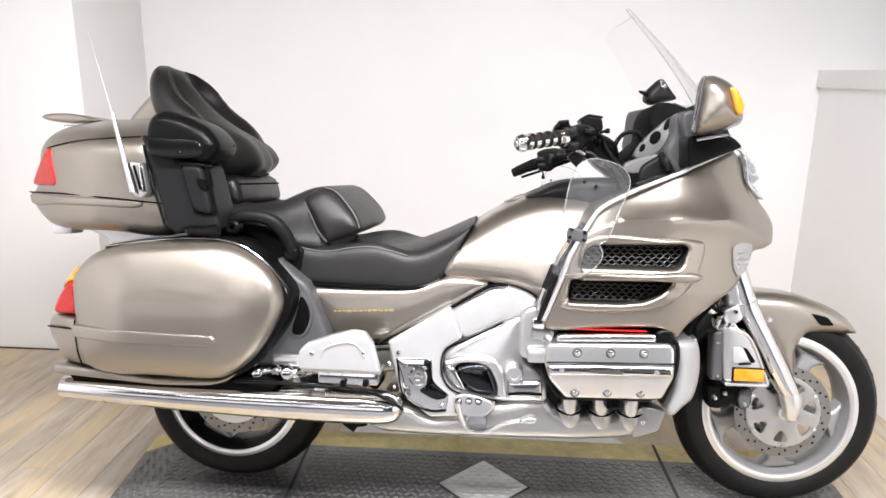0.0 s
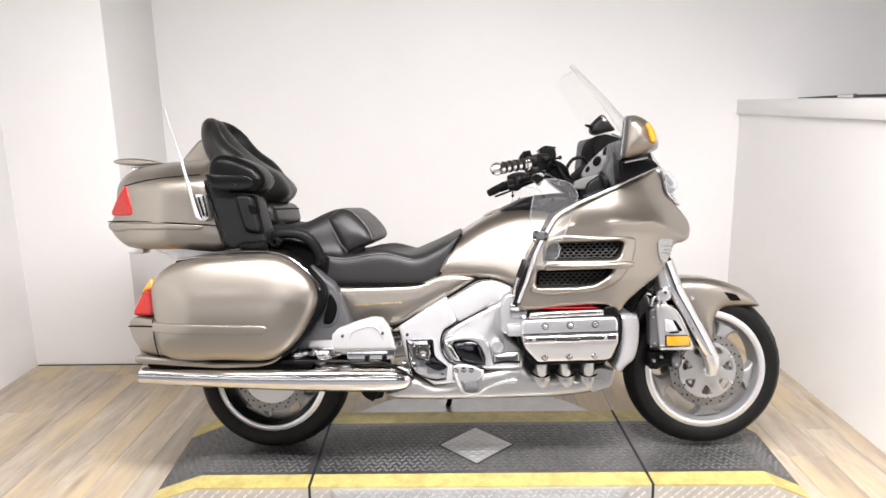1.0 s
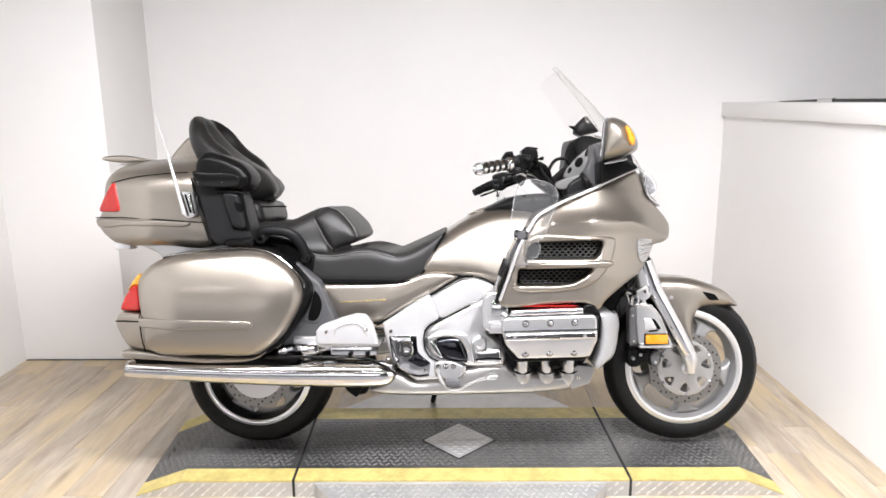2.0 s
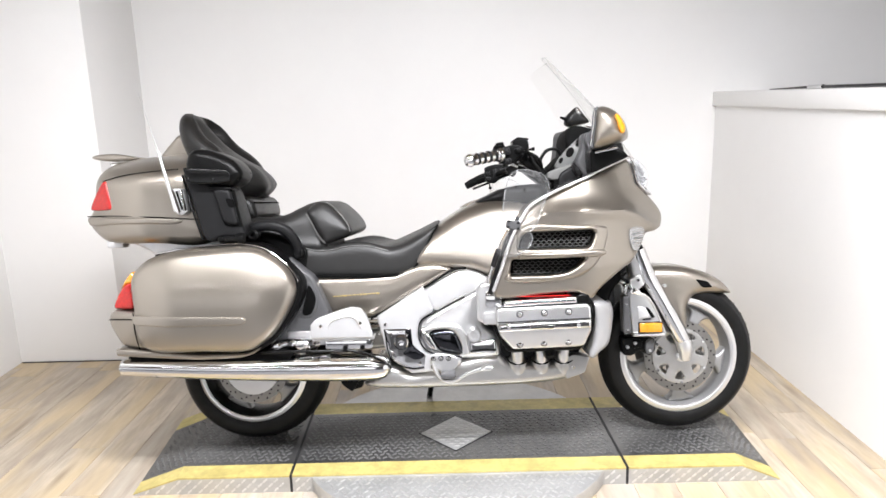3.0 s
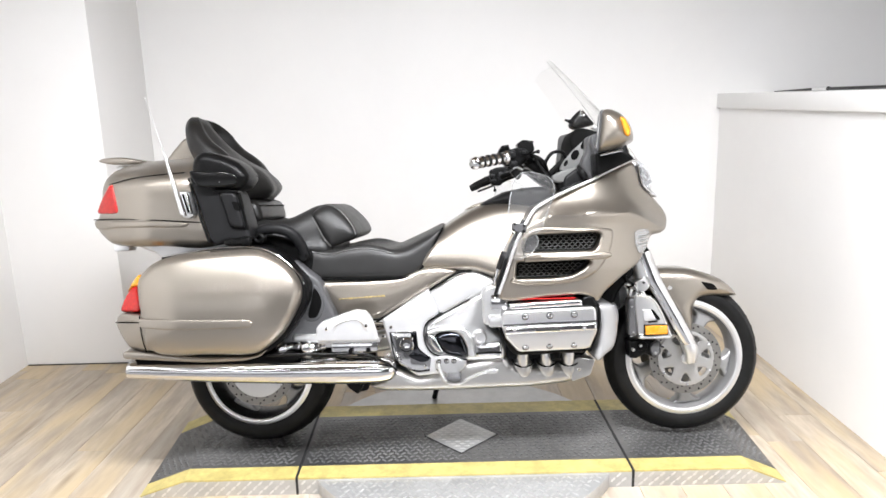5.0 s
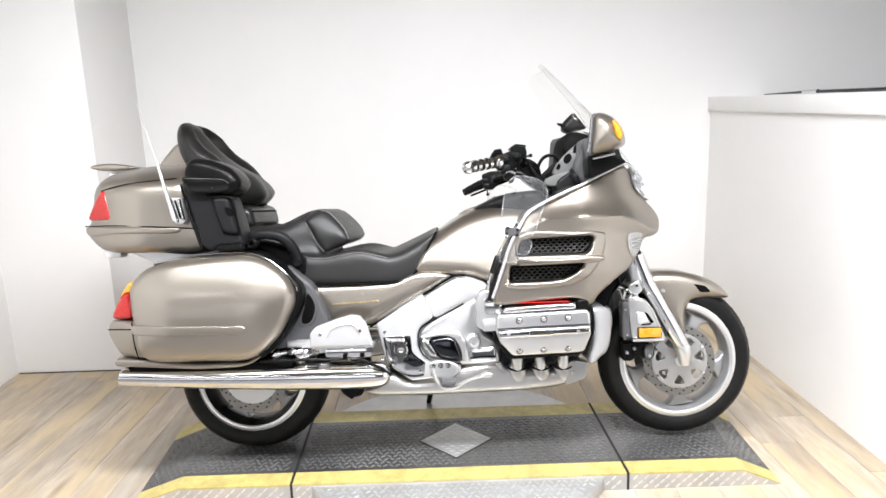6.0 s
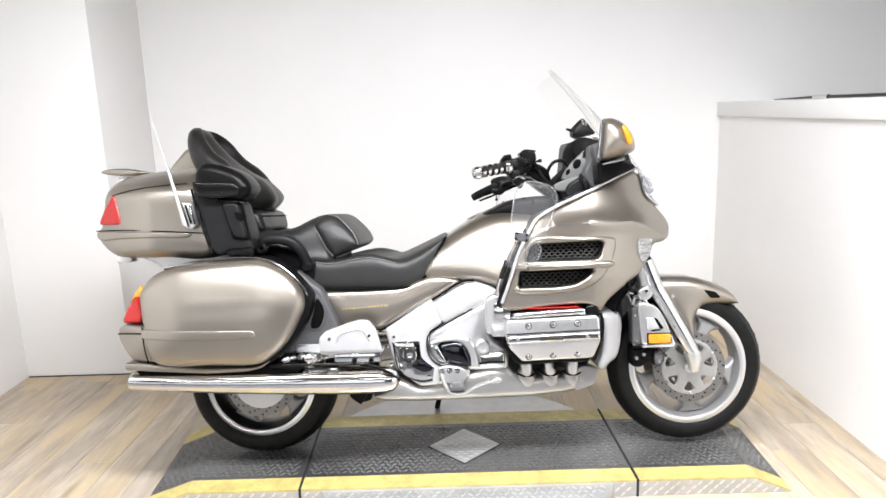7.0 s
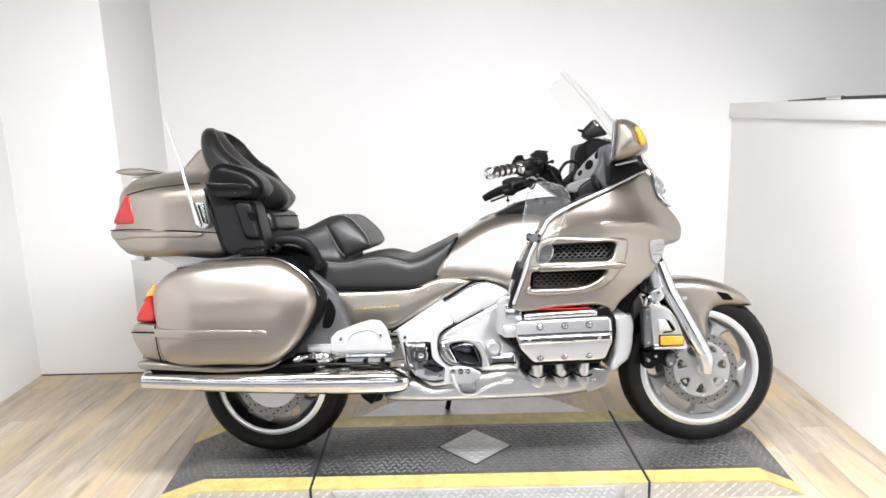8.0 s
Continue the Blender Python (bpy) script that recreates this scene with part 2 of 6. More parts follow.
def slab(outline, y0, y1, r=0.02, r1=None, dome=0.0, dome1=0.0, warp=None, smooth=5, step=0.025, angle=38, rings=6, holes=()):
    """A solid whose side view is the outline, from y0 (its near side) to y1, with rounded rims and domed faces.
    warp(x, z) moves the near face along y (and the far face the other way); holes: outlines cut right through."""
    if smooth in (2, 3):
        loop = filleted(outline, 0.008 if smooth == 2 else 0.022)
    else:
        loop = curve_closed(outline, max(smooth, 4))
    loop = even(loop, clamp(0.6 * max(r, 0.006), 0.006, 0.012))
    area = 0.5 * np.sum(loop[:, 0] * np.roll(loop[:, 1], -1) - np.roll(loop[:, 0], -1) * loop[:, 1])
    if area < 0:
        loop = loop[::-1].copy()
    tang = np.roll(loop, -1, 0) - np.roll(loop, 1, 0)
    tang /= np.linalg.norm(tang, axis=1)[:, None] + 1e-9
    inw = np.stack([-tang[:, 1], tang[:, 0]], 1)
    r1 = r if r1 is None else r1
    rr = max(r, r1, 0.002)
    cuts = [even(filleted(h, 0.010), clamp(0.6 * max(r, 0.006), 0.006, 0.012)) for h in holes]

    def gap_to_edge(p):
        best = edge_distance(p, loop)
        for h in cuts:
            best = np.minimum(best, edge_distance(p, h))
        return best

    def in_body(p):
        ok = inside(p, loop)
        for h in cuts:
            ok &= ~inside(p, h)
        return ok

    extra = []
    for k in range(1, rings + 1):
        off = rr * (1 - math.cos(k / rings * math.pi / 2))
        for edge, side in [(loop, inw)] + [(h, None) for h in cuts]:
            if side is None:
                t = np.roll(edge, -1, 0) - np.roll(edge, 1, 0)
                t /= np.linalg.norm(t, axis=1)[:, None] + 1e-9
                side = np.stack([-t[:, 1], t[:, 0]], 1)
                if inside(edge[:1] + side[:1] * 1e-4, edge)[0]:
                    side = -side
            cand = edge + side * off
            extra.append(cand[(np.abs(gap_to_edge(cand) - off) < 0.15 * off) & in_body(cand)])
    lo, hi = loop.min(0), loop.max(0)
    gx, gz = np.meshgrid(np.arange(lo[0], hi[0], step), np.arange(lo[1], hi[1], step))
    grid = np.stack([gx.ravel(), gz.ravel()], 1)
    grid = grid[in_body(grid)]
    if len(grid):
        grid = grid[gap_to_edge(grid) > rr * 1.1]
    pts, borders = np.vstack([loop, *cuts, *extra, grid]), []
    first = len(loop)
    for h in cuts:
        borders += [(first + i, first + (i + 1) % len(h)) for i in range(len(h))]
        first += len(h)
    vs, _, fs, *_ = geometry.delaunay_2d_cdt([Vector(p) for p in pts], borders, [list(range(len(loop)))], 1, 1e-5)
    xz = np.array([(v.x, v.y) for v in vs])
    if cuts:
        mid = np.array([xz[list(f)].mean(0) for f in fs])
        fs = [f for f, ok in zip(fs, in_body(mid)) if ok]
    d = gap_to_edge(xz)
    dmax = max(d.max(), 1e-6)

    def rim(rad):
        if rad <= 0:
            return np.zeros(len(d))
        q = np.clip(1 - d / rad, 0, 1)
        return rad - rad * np.sqrt(np.clip(1 - q * q, 0, 1))

    u = np.clip(d / dmax, 0, 1)
    swell = np.sin(u * math.pi / 2)
    w = np.array([warp(x, z) for x, z in xz]) if warp else np.zeros(len(xz))
    near = y0 + rim(r) - dome * swell + w
    far = y1 - rim(r1) + dome1 * swell + (-w if y0 < 0 < y1 else w)
    n = len(xz)
    verts = [(x, y, z) for (x, z), y in zip(xz, near)] + [(x, y, z) for (x, z), y in zip(xz, far)]
    faces, count = [], {}
    for f in fs:
        f = list(f)
        faces.append(f)
        faces.append([n + i for i in reversed(f)])
        for a, b in zip(f, f[1:] + f[:1]):
            count[(a, b)] = True
    for a, b in count:
        if (b, a) not in count:
            faces.append([b, a, n + a, n + b])
    return finish("slab", verts, faces, angle)


def loft(rows, n=4, m=4, angle=50):
    """A smooth body through rings; each row is the near half of a ring, from its top on the plane y = 0 round to its foot there."""
    rings = []
    for row in rows:
        full = list(row) + [(x, -y, z) for x, y, z in row[-2:0:-1]]
        rings.append(curve_closed(full, n))
    rings = np.array(rings)
    k = rings.shape[1]
    lanes = np.array([curve_open(rings[:, i], m) for i in range(k)])
    count = lanes.shape[1]
    verts = [tuple(lanes[i, j]) for j in range(count) for i in range(k)]
    faces = [[j * k + i, j * k + (i + 1) % k, (j + 1) * k + (i + 1) % k, (j + 1) * k + i] for j in range(count - 1) for i in range(k)]
    faces += [list(range(k))[::-1], [(count - 1) * k + i for i in range(k)]]
    return finish("loft", verts, faces, angle)


def flipped(me):
    """The mirror image of a mesh across the plane y = 0."""
    bm = bmesh.new()
    bm.from_mesh(me)
    for v in bm.verts:
        v.co.y = -v.co.y
    bmesh.ops.reverse_faces(bm, faces=bm.faces)
    out = bpy.data.meshes.new(me.name)
    bm.to_mesh(out)
    bm.free()
    return out


def tube(path, radii, sides=14, squash=1.0, smooth=6, caps=True):
    """A round tube along a path; radii at the path's points, squash flattens it upright."""
    p = np.array(path, float)
    if np.isscalar(radii):
        radii = [radii] * len(p)
    q = curve_open(np.column_stack([p, radii]), smooth) if smooth and len(p) > 2 else np.column_stack([p, radii])
    verts, faces = [], []
    side = None
    for i in range(len(q)):
        a, b = q[max(i - 1, 0), :3], q[min(i + 1, len(q) - 1), :3]
        t = Vector(b - a).normalized()
        if side is None:
            ref = Vector((0, 0, 1)) if abs(t.z) < 0.9 else Vector((1, 0, 0))
            side = t.cross(ref).normalized()
        side = (side - t * side.dot(t)).normalized()
        up = side.cross(t)
        for k in range(sides):
            ang = 2 * math.pi * k / sides
            verts.append(Vector(q[i, :3]) + (side * math.cos(ang) + up * math.sin(ang) * squash) * max(q[i, 3], 1e-4))
    for i in range(len(q) - 1):
        for k in range(sides):
            k2 = (k + 1) % sides
            faces.append([i * sides + k, i * sides + k2, (i + 1) * sides + k2, (i + 1) * sides + k])
    if caps:
        faces.append(list(range(sides))[::-1])
        faces.append([(len(q) - 1) * sides + k for k in range(sides)])
    return finish("tube", verts, faces, 45)


def lathe(profile, n=64, closed=True, angle=35):
    """A body turned about the y axis; profile: (radius, y)."""
    verts, faces, m = [], [], len(profile)
    for k in range(n):
        a = 2 * math.pi * k / n
        for r, y in profile:
            verts.append((r * math.cos(a), y, r * math.sin(a)))
    for k in range(n):
        k2 = (k + 1) % n
        for i in range(m if closed else m - 1):
            i2 = (i + 1) % m
            faces.append([k * m + i, k * m + i2, k2 * m + i2, k2 * m + i])
    return finish("lathe", verts, faces, angle)


def box(x0, x1, y0, y1, z0, z1, bevel=0.004, segments=2):
    bm = bmesh.new()
    bmesh.ops.create_cube(bm, size=1)
    for v in bm.verts:
        v.co = Vector((x0 + (v.co.x + 0.5) * (x1 - x0), y0 + (v.co.y + 0.5) * (y1 - y0), z0 + (v.co.z + 0.5) * (z1 - z0)))
    if bevel:
        bmesh.ops.bevel(bm, geom=bm.edges, offset=bevel, segments=segments, affect="EDGES", profile=0.5)
    me = bpy.data.meshes.new("box")
    bm.to_mesh(me)
    bm.free()
    me.shade_smooth()
    me.set_sharp_from_angle(angle=radians(25))
    return me


def prism(plan, z0, z1, bevel=0.0):
    """An upright body over a plan outline of (x, y); z0, z1 may be lists, one for each corner."""
    n = len(plan)
    za = z0 if isinstance(z0, (list, tuple)) else [z0] * n
    zb = z1 if isinstance(z1, (list, tuple)) else [z1] * n
    bm = bmesh.new()
    lo = [bm.verts.new((x, y, z)) for (x, y), z in zip(plan, za)]
    hi = [bm.verts.new((x, y, z)) for (x, y), z in zip(plan, zb)]
    bm.faces.new(lo[::-1])
    bm.faces.new(hi)
    for i in range(n):
        bm.faces.new([lo[i], lo[(i + 1) % n], hi[(i + 1) % n], hi[i]])
    bmesh.ops.recalc_face_normals(bm, faces=bm.faces)
    if bevel:
        bmesh.ops.bevel(bm, geom=bm.edges, offset=bevel, segments=2, affect="EDGES", profile=0.5)
    me = bpy.data.meshes.new("prism")
    bm.to_mesh(me)
    bm.free()
    me.shade_smooth()
    me.set_sharp_from_angle(angle=radians(25))
    return me


def joined(meshes):
    """Several meshes, each with its pose, as one."""
    bm = bmesh.new()
    for me, m in meshes:
        tmp = me.copy()
        tmp.transform(m)
        bm.from_mesh(tmp)
    out = bpy.data.meshes.new("joined")
    bm.to_mesh(out)
    bm.free()
    return out


def part(name, me, mat, parent, label="", at=None):
    ob = new(name, me)
    me.name = name
    if mat and not me.materials:
        me.materials.append(mat)
    ob.parent = parent
    if at is not None:
        ob.matrix_basis = at
    if label:
        ob["label"] = label
    return ob


def thing(name, m, label, category, group="", kind=""):
    ob = new(name)
    ob.matrix_basis = m
    return tagged(ob, label, category, group, kind)


I4 = Matrix.Identity(4)

# ---- the room ----
MOUTH = -2.5
LEFT, RIGHT, BACK, FRONT, TOP = -2.445, 1.650, 1.69, -7.0, 2.95


def structure(name, me, mat, label, parent=None):
    ob = part(name, me, mat, parent)
    return tagged(ob, label, name.rstrip("_0123456789").split("_")[0], kind="structure")


structure("wall_back", box(-1.9, 6.0, BACK, BACK + 0.12, 0, TOP, 0), WALL, "plain white painted showroom wall behind the motorcycle")
structure("wall_corner", box(LEFT - 0.15, -1.848, 1.075, BACK + 0.12, 0, TOP, 0.006), WALL, "white painted wall block jutting out in the corner")
structure("wall_left", prism([(LEFT - 0.15, MOUTH), (LEFT + 0.07, MOUTH), (LEFT, 1.075), (LEFT - 0.15, 1.075)], 0, TOP), WALL, "plain white painted side wall")
structure("wall_right", box(RIGHT, RIGHT + 0.30, MOUTH, BACK, 0, 1.318, 0), WALL, "white painted half-height wall beside the display")
structure("wall_ledge", box(RIGHT - 0.022, RIGHT + 0.30, MOUTH, BACK, 1.318, 1.403, 0.004), WALL, "white ledge capping the lower wall")
# unseen block added high on the left to shade the wall's top
structure("wall_bulkhead_left", prism([(LEFT + 0.07, MOUTH), (LEFT + 0.32, MOUTH), (LEFT + 0.25, 1.075), (LEFT, 1.075)], 2.22, TOP), WALL, "unseen white block added to shade the top of the side wall")
structure("wall_front", box(-7.6, 6.0, FRONT - 0.12, FRONT, 0, TOP, 0), SHOP, "dim grey shop wall facing the display")
structure("wall_shop_left", box(-7.72, -7.6, FRONT, MOUTH, 0, TOP, 0), SHOP, "dim grey shop side wall")
structure("wall_shop_right", box(6.0, 6.12, FRONT, BACK + 0.12, 0, TOP, 0), SHOP, "dim grey shop side wall")
structure("wall_return_left", box(-7.6, LEFT - 0.15, MOUTH, MOUTH + 0.12, 0, TOP, 0), SHOP, "dim grey wall beside the display bay")
structure("ceiling", box(LEFT - 0.4, 6.12, MOUTH, BACK + 0.12, TOP, TOP + 0.1, 0), CEIL, "brown ceiling with strip lights")
structure("ceiling_shop", box(-7.72, 6.12, FRONT - 0.12, MOUTH, TOP, TOP + 0.1, 0), CEIL, "brown shop ceiling")

for lx, ly, lp in LAMPS:
    fixture = thing("ceiling_light", pose(lx, ly + 0.11, TOP), "white strip light fixture with two long tubes on the ceiling", "light", "ceiling strip lights")
    part("fixture_body", box(-0.64, 0.64, -0.2, 0.2, -0.05, 0.0, 0.008), SILVER_PAINT, fixture)
    for ty in (-0.11, 0.11):
        part("lamp_tube", tube([(-0.60, ty, -0.068), (0.60, ty, -0.068)], 0.016, 12), WALL, fixture, "long white fluorescent tube")

# added window body behind the fill lamps, never in view
fill_window = tagged(part("window_1", box(-7.3, 0.9, FRONT, FRONT + 0.02, SILL - 0.08, HEAD + 0.08, 0), SILVER_PAINT, None), "long unseen window with thin grey bars, added to back the fill lamps", "window", kind="structure")
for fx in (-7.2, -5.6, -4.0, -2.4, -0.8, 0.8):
    part("window_frame", box(fx - 0.03, fx + 0.03, FRONT + 0.02, FRONT + 0.10, SILL - 0.08, HEAD + 0.08, 0.004), SIDEGREY, fill_window)
part("window_sill", box(-7.3, 0.9, FRONT + 0.02, FRONT + 0.16, SILL - 0.12, SILL - 0.06, 0.004), SIDEGREY, fill_window)

rail = thing("black_rail", pose(RIGHT + 0.0, 0, 1.403), "black metal rail with a silver joint lying on the white ledge", "rail")
part("rail_bar", tube([(0.0, 1.0, 0.004), (0, 0.6, 0.010), (0, -1.5, 0.012)], [0.002, 0.007, 0.008], 8, 1.0, 0), GLOSS, rail)
part("rail_joint", tube([(0, 0.62, 0.010), (0, 0.50, 0.011)], 0.010, 10), CHROME, rail, "silver joint")

# ---- the turntable and its deck ----
DECK = 0.067
lift = thing("display_turntable", pose(0, 0, 0), "low display platform with black tread mat and yellow borders", "platform")
disc_prof = []
for k in range(96):
    a = 2 * math.pi * k / 96
    disc_prof.append((0.615 * math.cos(a), -0.01 + 0.60 * math.sin(a)))
part("round_plate", prism(disc_prof, 0.0, 0.056, 0.003), ALU, lift, "round aluminium tread plate under the deck")


def tread(size=0.03, w=0.007, h=0.0016):
    """One raised bar of tread plate, pointed at both ends."""
    return prism([(-size / 2, 0), (-size / 4, -w / 2), (size / 4, -w / 2), (size / 2, 0), (size / 4, w / 2), (-size / 4, w / 2)], 0, [h * 0.3, h, h, h * 0.3, h, h])


def tread_field(keep, x0, x1, y0, y1, pitch, size, w, h, base, flat=False):
    """A field of raised bars, turned by turns, over the plan where keep(x, y) holds."""
    one = tread(size, w, h)
    src = np.array([v.co[:] for v in one.vertices])
    polys = [list(f.vertices) for f in one.polygons]
    verts, faces, row = [], [], 0
    y = y0
    while y < y1:
        x, col = x0 + (pitch / 2 if row % 2 else 0), 0
        while x < x1:
            if keep(x, y):
                a = 0.0 if flat else (math.pi / 4 if (row + col) % 2 else -math.pi / 4)
                c, s = math.cos(a), math.sin(a)
                z = base(x, y) if callable(base) else base
                n = len(verts)
                verts += [(x + c * p[0] - s * p[1], y + s * p[0] + c * p[1], z + p[2]) for p in src]
                faces += [[n + i for i in f] for f in polys]
            x, col = x + pitch, col + 1
        y, row = y + pitch / (2 if flat else 1), row + 1
    me = bpy.data.meshes.new("treads")
    me.from_pydata(verts, [], faces)
    return me


def stuff(ob):
    ob["kind"] = "stuff"
    return ob


stuff(part("plate_treads", tread_field(lambda x, y: math.hypot(x, (y + 0.01) * 1.025) < 0.595 and y < -0.305, -0.6, 0.6, -0.64, -0.302, 0.026, 0.028, 0.007, 0.0018, 0.056),
           ALU_BRIGHT, lift, "bright raised treads of the aluminium plate"))

NEAR, FARE = -0.304, 0.296
# plan of the three deck sections: (near-left, near-right, far-right, far-left)
left_sec = [(-1.03, NEAR), (-0.619, NEAR), (-0.632, FARE), (-1.085, FARE)]
mid_sec = [(-0.609, NEAR), (0.619, NEAR), (0.606, FARE), (-0.622, FARE)]
right_sec = [(0.629, NEAR), (1.045, NEAR), (1.10, FARE), (0.616, FARE)]
left_ramp = [(-1.201, NEAR), (-1.03, NEAR), (-1.085, FARE), (-1.24, FARE)]
right_ramp = [(1.045, NEAR), (1.186, NEAR), (1.21, FARE), (1.10, FARE)]
for name, plan, top in (("deck_section", left_sec, 0.06), ("deck_section", mid_sec, 0.06), ("deck_section", right_sec, 0.06),
                        ("ramp_end", left_ramp, [0.003, 0.06, 0.06, 0.003]), ("ramp_end", right_ramp, [0.06, 0.003, 0.003, 0.06])):
    part(name, prism(plan, 0.0, top, 0.0), ALU, lift)


def between(p, q, k):
    return (p[0] + (q[0] - p[0]) * k, p[1] + (q[1] - p[1]) * k)


def strip(plan, a, b):
    """The part of a section's plan from the share a to b of its depth."""
    nl, nr, fr, fl = plan
    return [between(nl, fl, a), between(nr, fr, a), between(nr, fr, b), between(nl, fl, b)]


for plan, lo, hi in ((left_sec, (0.06,) * 4, (DECK,) * 4), (mid_sec, (0.06,) * 4, (DECK,) * 4), (right_sec, (0.06,) * 4, (DECK,) * 4),
                     (left_ramp, (0.003, 0.06, 0.06, 0.003), (0.007, DECK, DECK, 0.007)), (right_ramp, (0.06, 0.003, 0.003, 0.06), (DECK, 0.007, 0.007, DECK))):
    part("rubber_mat", prism(strip(plan, 0.14, 0.825), list(lo), list(hi)), MAT, lift, "worn black rubber tread mat")
    part("yellow_border", prism(strip(plan, 0.0, 0.14), list(lo), list(hi)), YELLOW, lift, "scuffed yellow border strip")
    part("yellow_border", prism(strip(plan, 0.825, 1.0), list(lo), list(hi)), YELLOW, lift, "scuffed yellow border strip")


def on_mat(x, y):
    if not (NEAR + 0.095 < y < FARE - 0.115):
        return False
    if abs(x + 0.62) < 0.024 or abs(x - 0.618) < 0.024:
        return False
    if abs(x) / 0.165 + abs(y + 0.008) / 0.165 < 1:
        return False
    k = (y - NEAR) / (FARE - NEAR)
    return -1.18 - 0.04 * k < x < 1.165 + 0.024 * k


def mat_top(x, y):
    k = (y - NEAR) / (FARE - NEAR)
    l1, l0, r0, r1 = -1.03 - 0.055 * k, -1.201 - 0.039 * k, 1.045 + 0.055 * k, 1.186 + 0.024 * k
    if x < l1:
        return 0.007 + (DECK - 0.007) * (x - l0) / (l1 - l0)
    if x > r0:
        return 0.007 + (DECK - 0.007) * (r1 - x) / (r1 - r0)
    return DECK


stuff(part("mat_treads", tread_field(on_mat, -1.24, 1.2, -0.24, 0.2, 0.0235, 0.026, 0.008, 0.0024, mat_top), MAT_TREAD, lift, "raised diamond treads of the black mat"))
for xa, xb in ((-0.614, -0.627), (0.624, 0.611)):
    part("seam_strip", prism([(xa - 0.0045, NEAR - 0.001), (xa + 0.0045, NEAR - 0.001), (xb + 0.0045, FARE), (xb - 0.0045, FARE)], 0.0, DECK + 0.002), SEAM, lift, "dark joint strip between deck sections")
dia = [(-0.144, -0.008), (-0.003, -0.150), (0.143, -0.006), (0.0, 0.138)]
part("diamond_rim", prism([(x * 1.06, (y + 0.008) * 1.06 - 0.008) for x, y in dia], 0.06, DECK + 0.001), SEAM, lift, "dark rim of the diamond plate")
diamond = part("diamond_plate", prism(dia, 0.06, DECK + 0.0035, 0.001), ALU, lift, "diamond-shaped aluminium tread plate")
stuff(part("diamond_treads", tread_field(lambda x, y: abs(x) / 0.125 + abs(y + 0.008) / 0.125 < 1, -0.13, 0.13, -0.14, 0.12, 0.038, 0.025, 0.0055, 0.0018, DECK + 0.0035, True),
           ALU_BRIGHT, diamond, "bright raised treads"))

# treads on the upright aluminium sides
side_one = tread(0.026, 0.007, 0.002)
side_src = [(v.co.x, v.co.y, v.co.z) for v in side_one.vertices]
side_polys = [list(f.vertices) for f in side_one.polygons]
sv, sf = [], []
for row, z in enumerate((0.012, 0.03, 0.048)):
    x = -1.15 + (0.02 if row % 2 else 0)
    while x < 1.15:
        reach = min((x + 1.201) / 0.171, (1.186 - x) / 0.141) * 0.055
        if z < reach and not (-0.54 < x < 0.55) and abs(x + 0.614) > 0.02 and abs(x - 0.624) > 0.02:
            c, s, n = math.cos(0.75), math.sin(0.75), len(sv)
            sv += [(x + c * p[0] - s * p[1], NEAR - p[2], z + s * p[0] + c * p[1]) for p in side_src]
            sf += [[n + i for i in reversed(f)] for f in side_polys]
        x += 0.04
side_me = bpy.data.meshes.new("side_treads")
side_me.from_pydata(sv, [], sf)
stuff(part("side_treads", side_me, ALU_BRIGHT, lift, "raised treads on the aluminium side"))

# ---- the motorcycle ----
bike = thing("motorcycle", pose(0, 0, 0.071, -8.47, -0.3, -0.53), "champagne metallic touring motorcycle with saddlebags and trunk, leaning on the platform", "motorcycle")


def both(name, me, mat, parent, label="", at=None, far=None):
    """A part and its mirror image on the far side."""
    a = part(name, me, mat, parent, label, at)
    b = part(name, flipped(me), mat, far or parent, label, at)
    return a, b


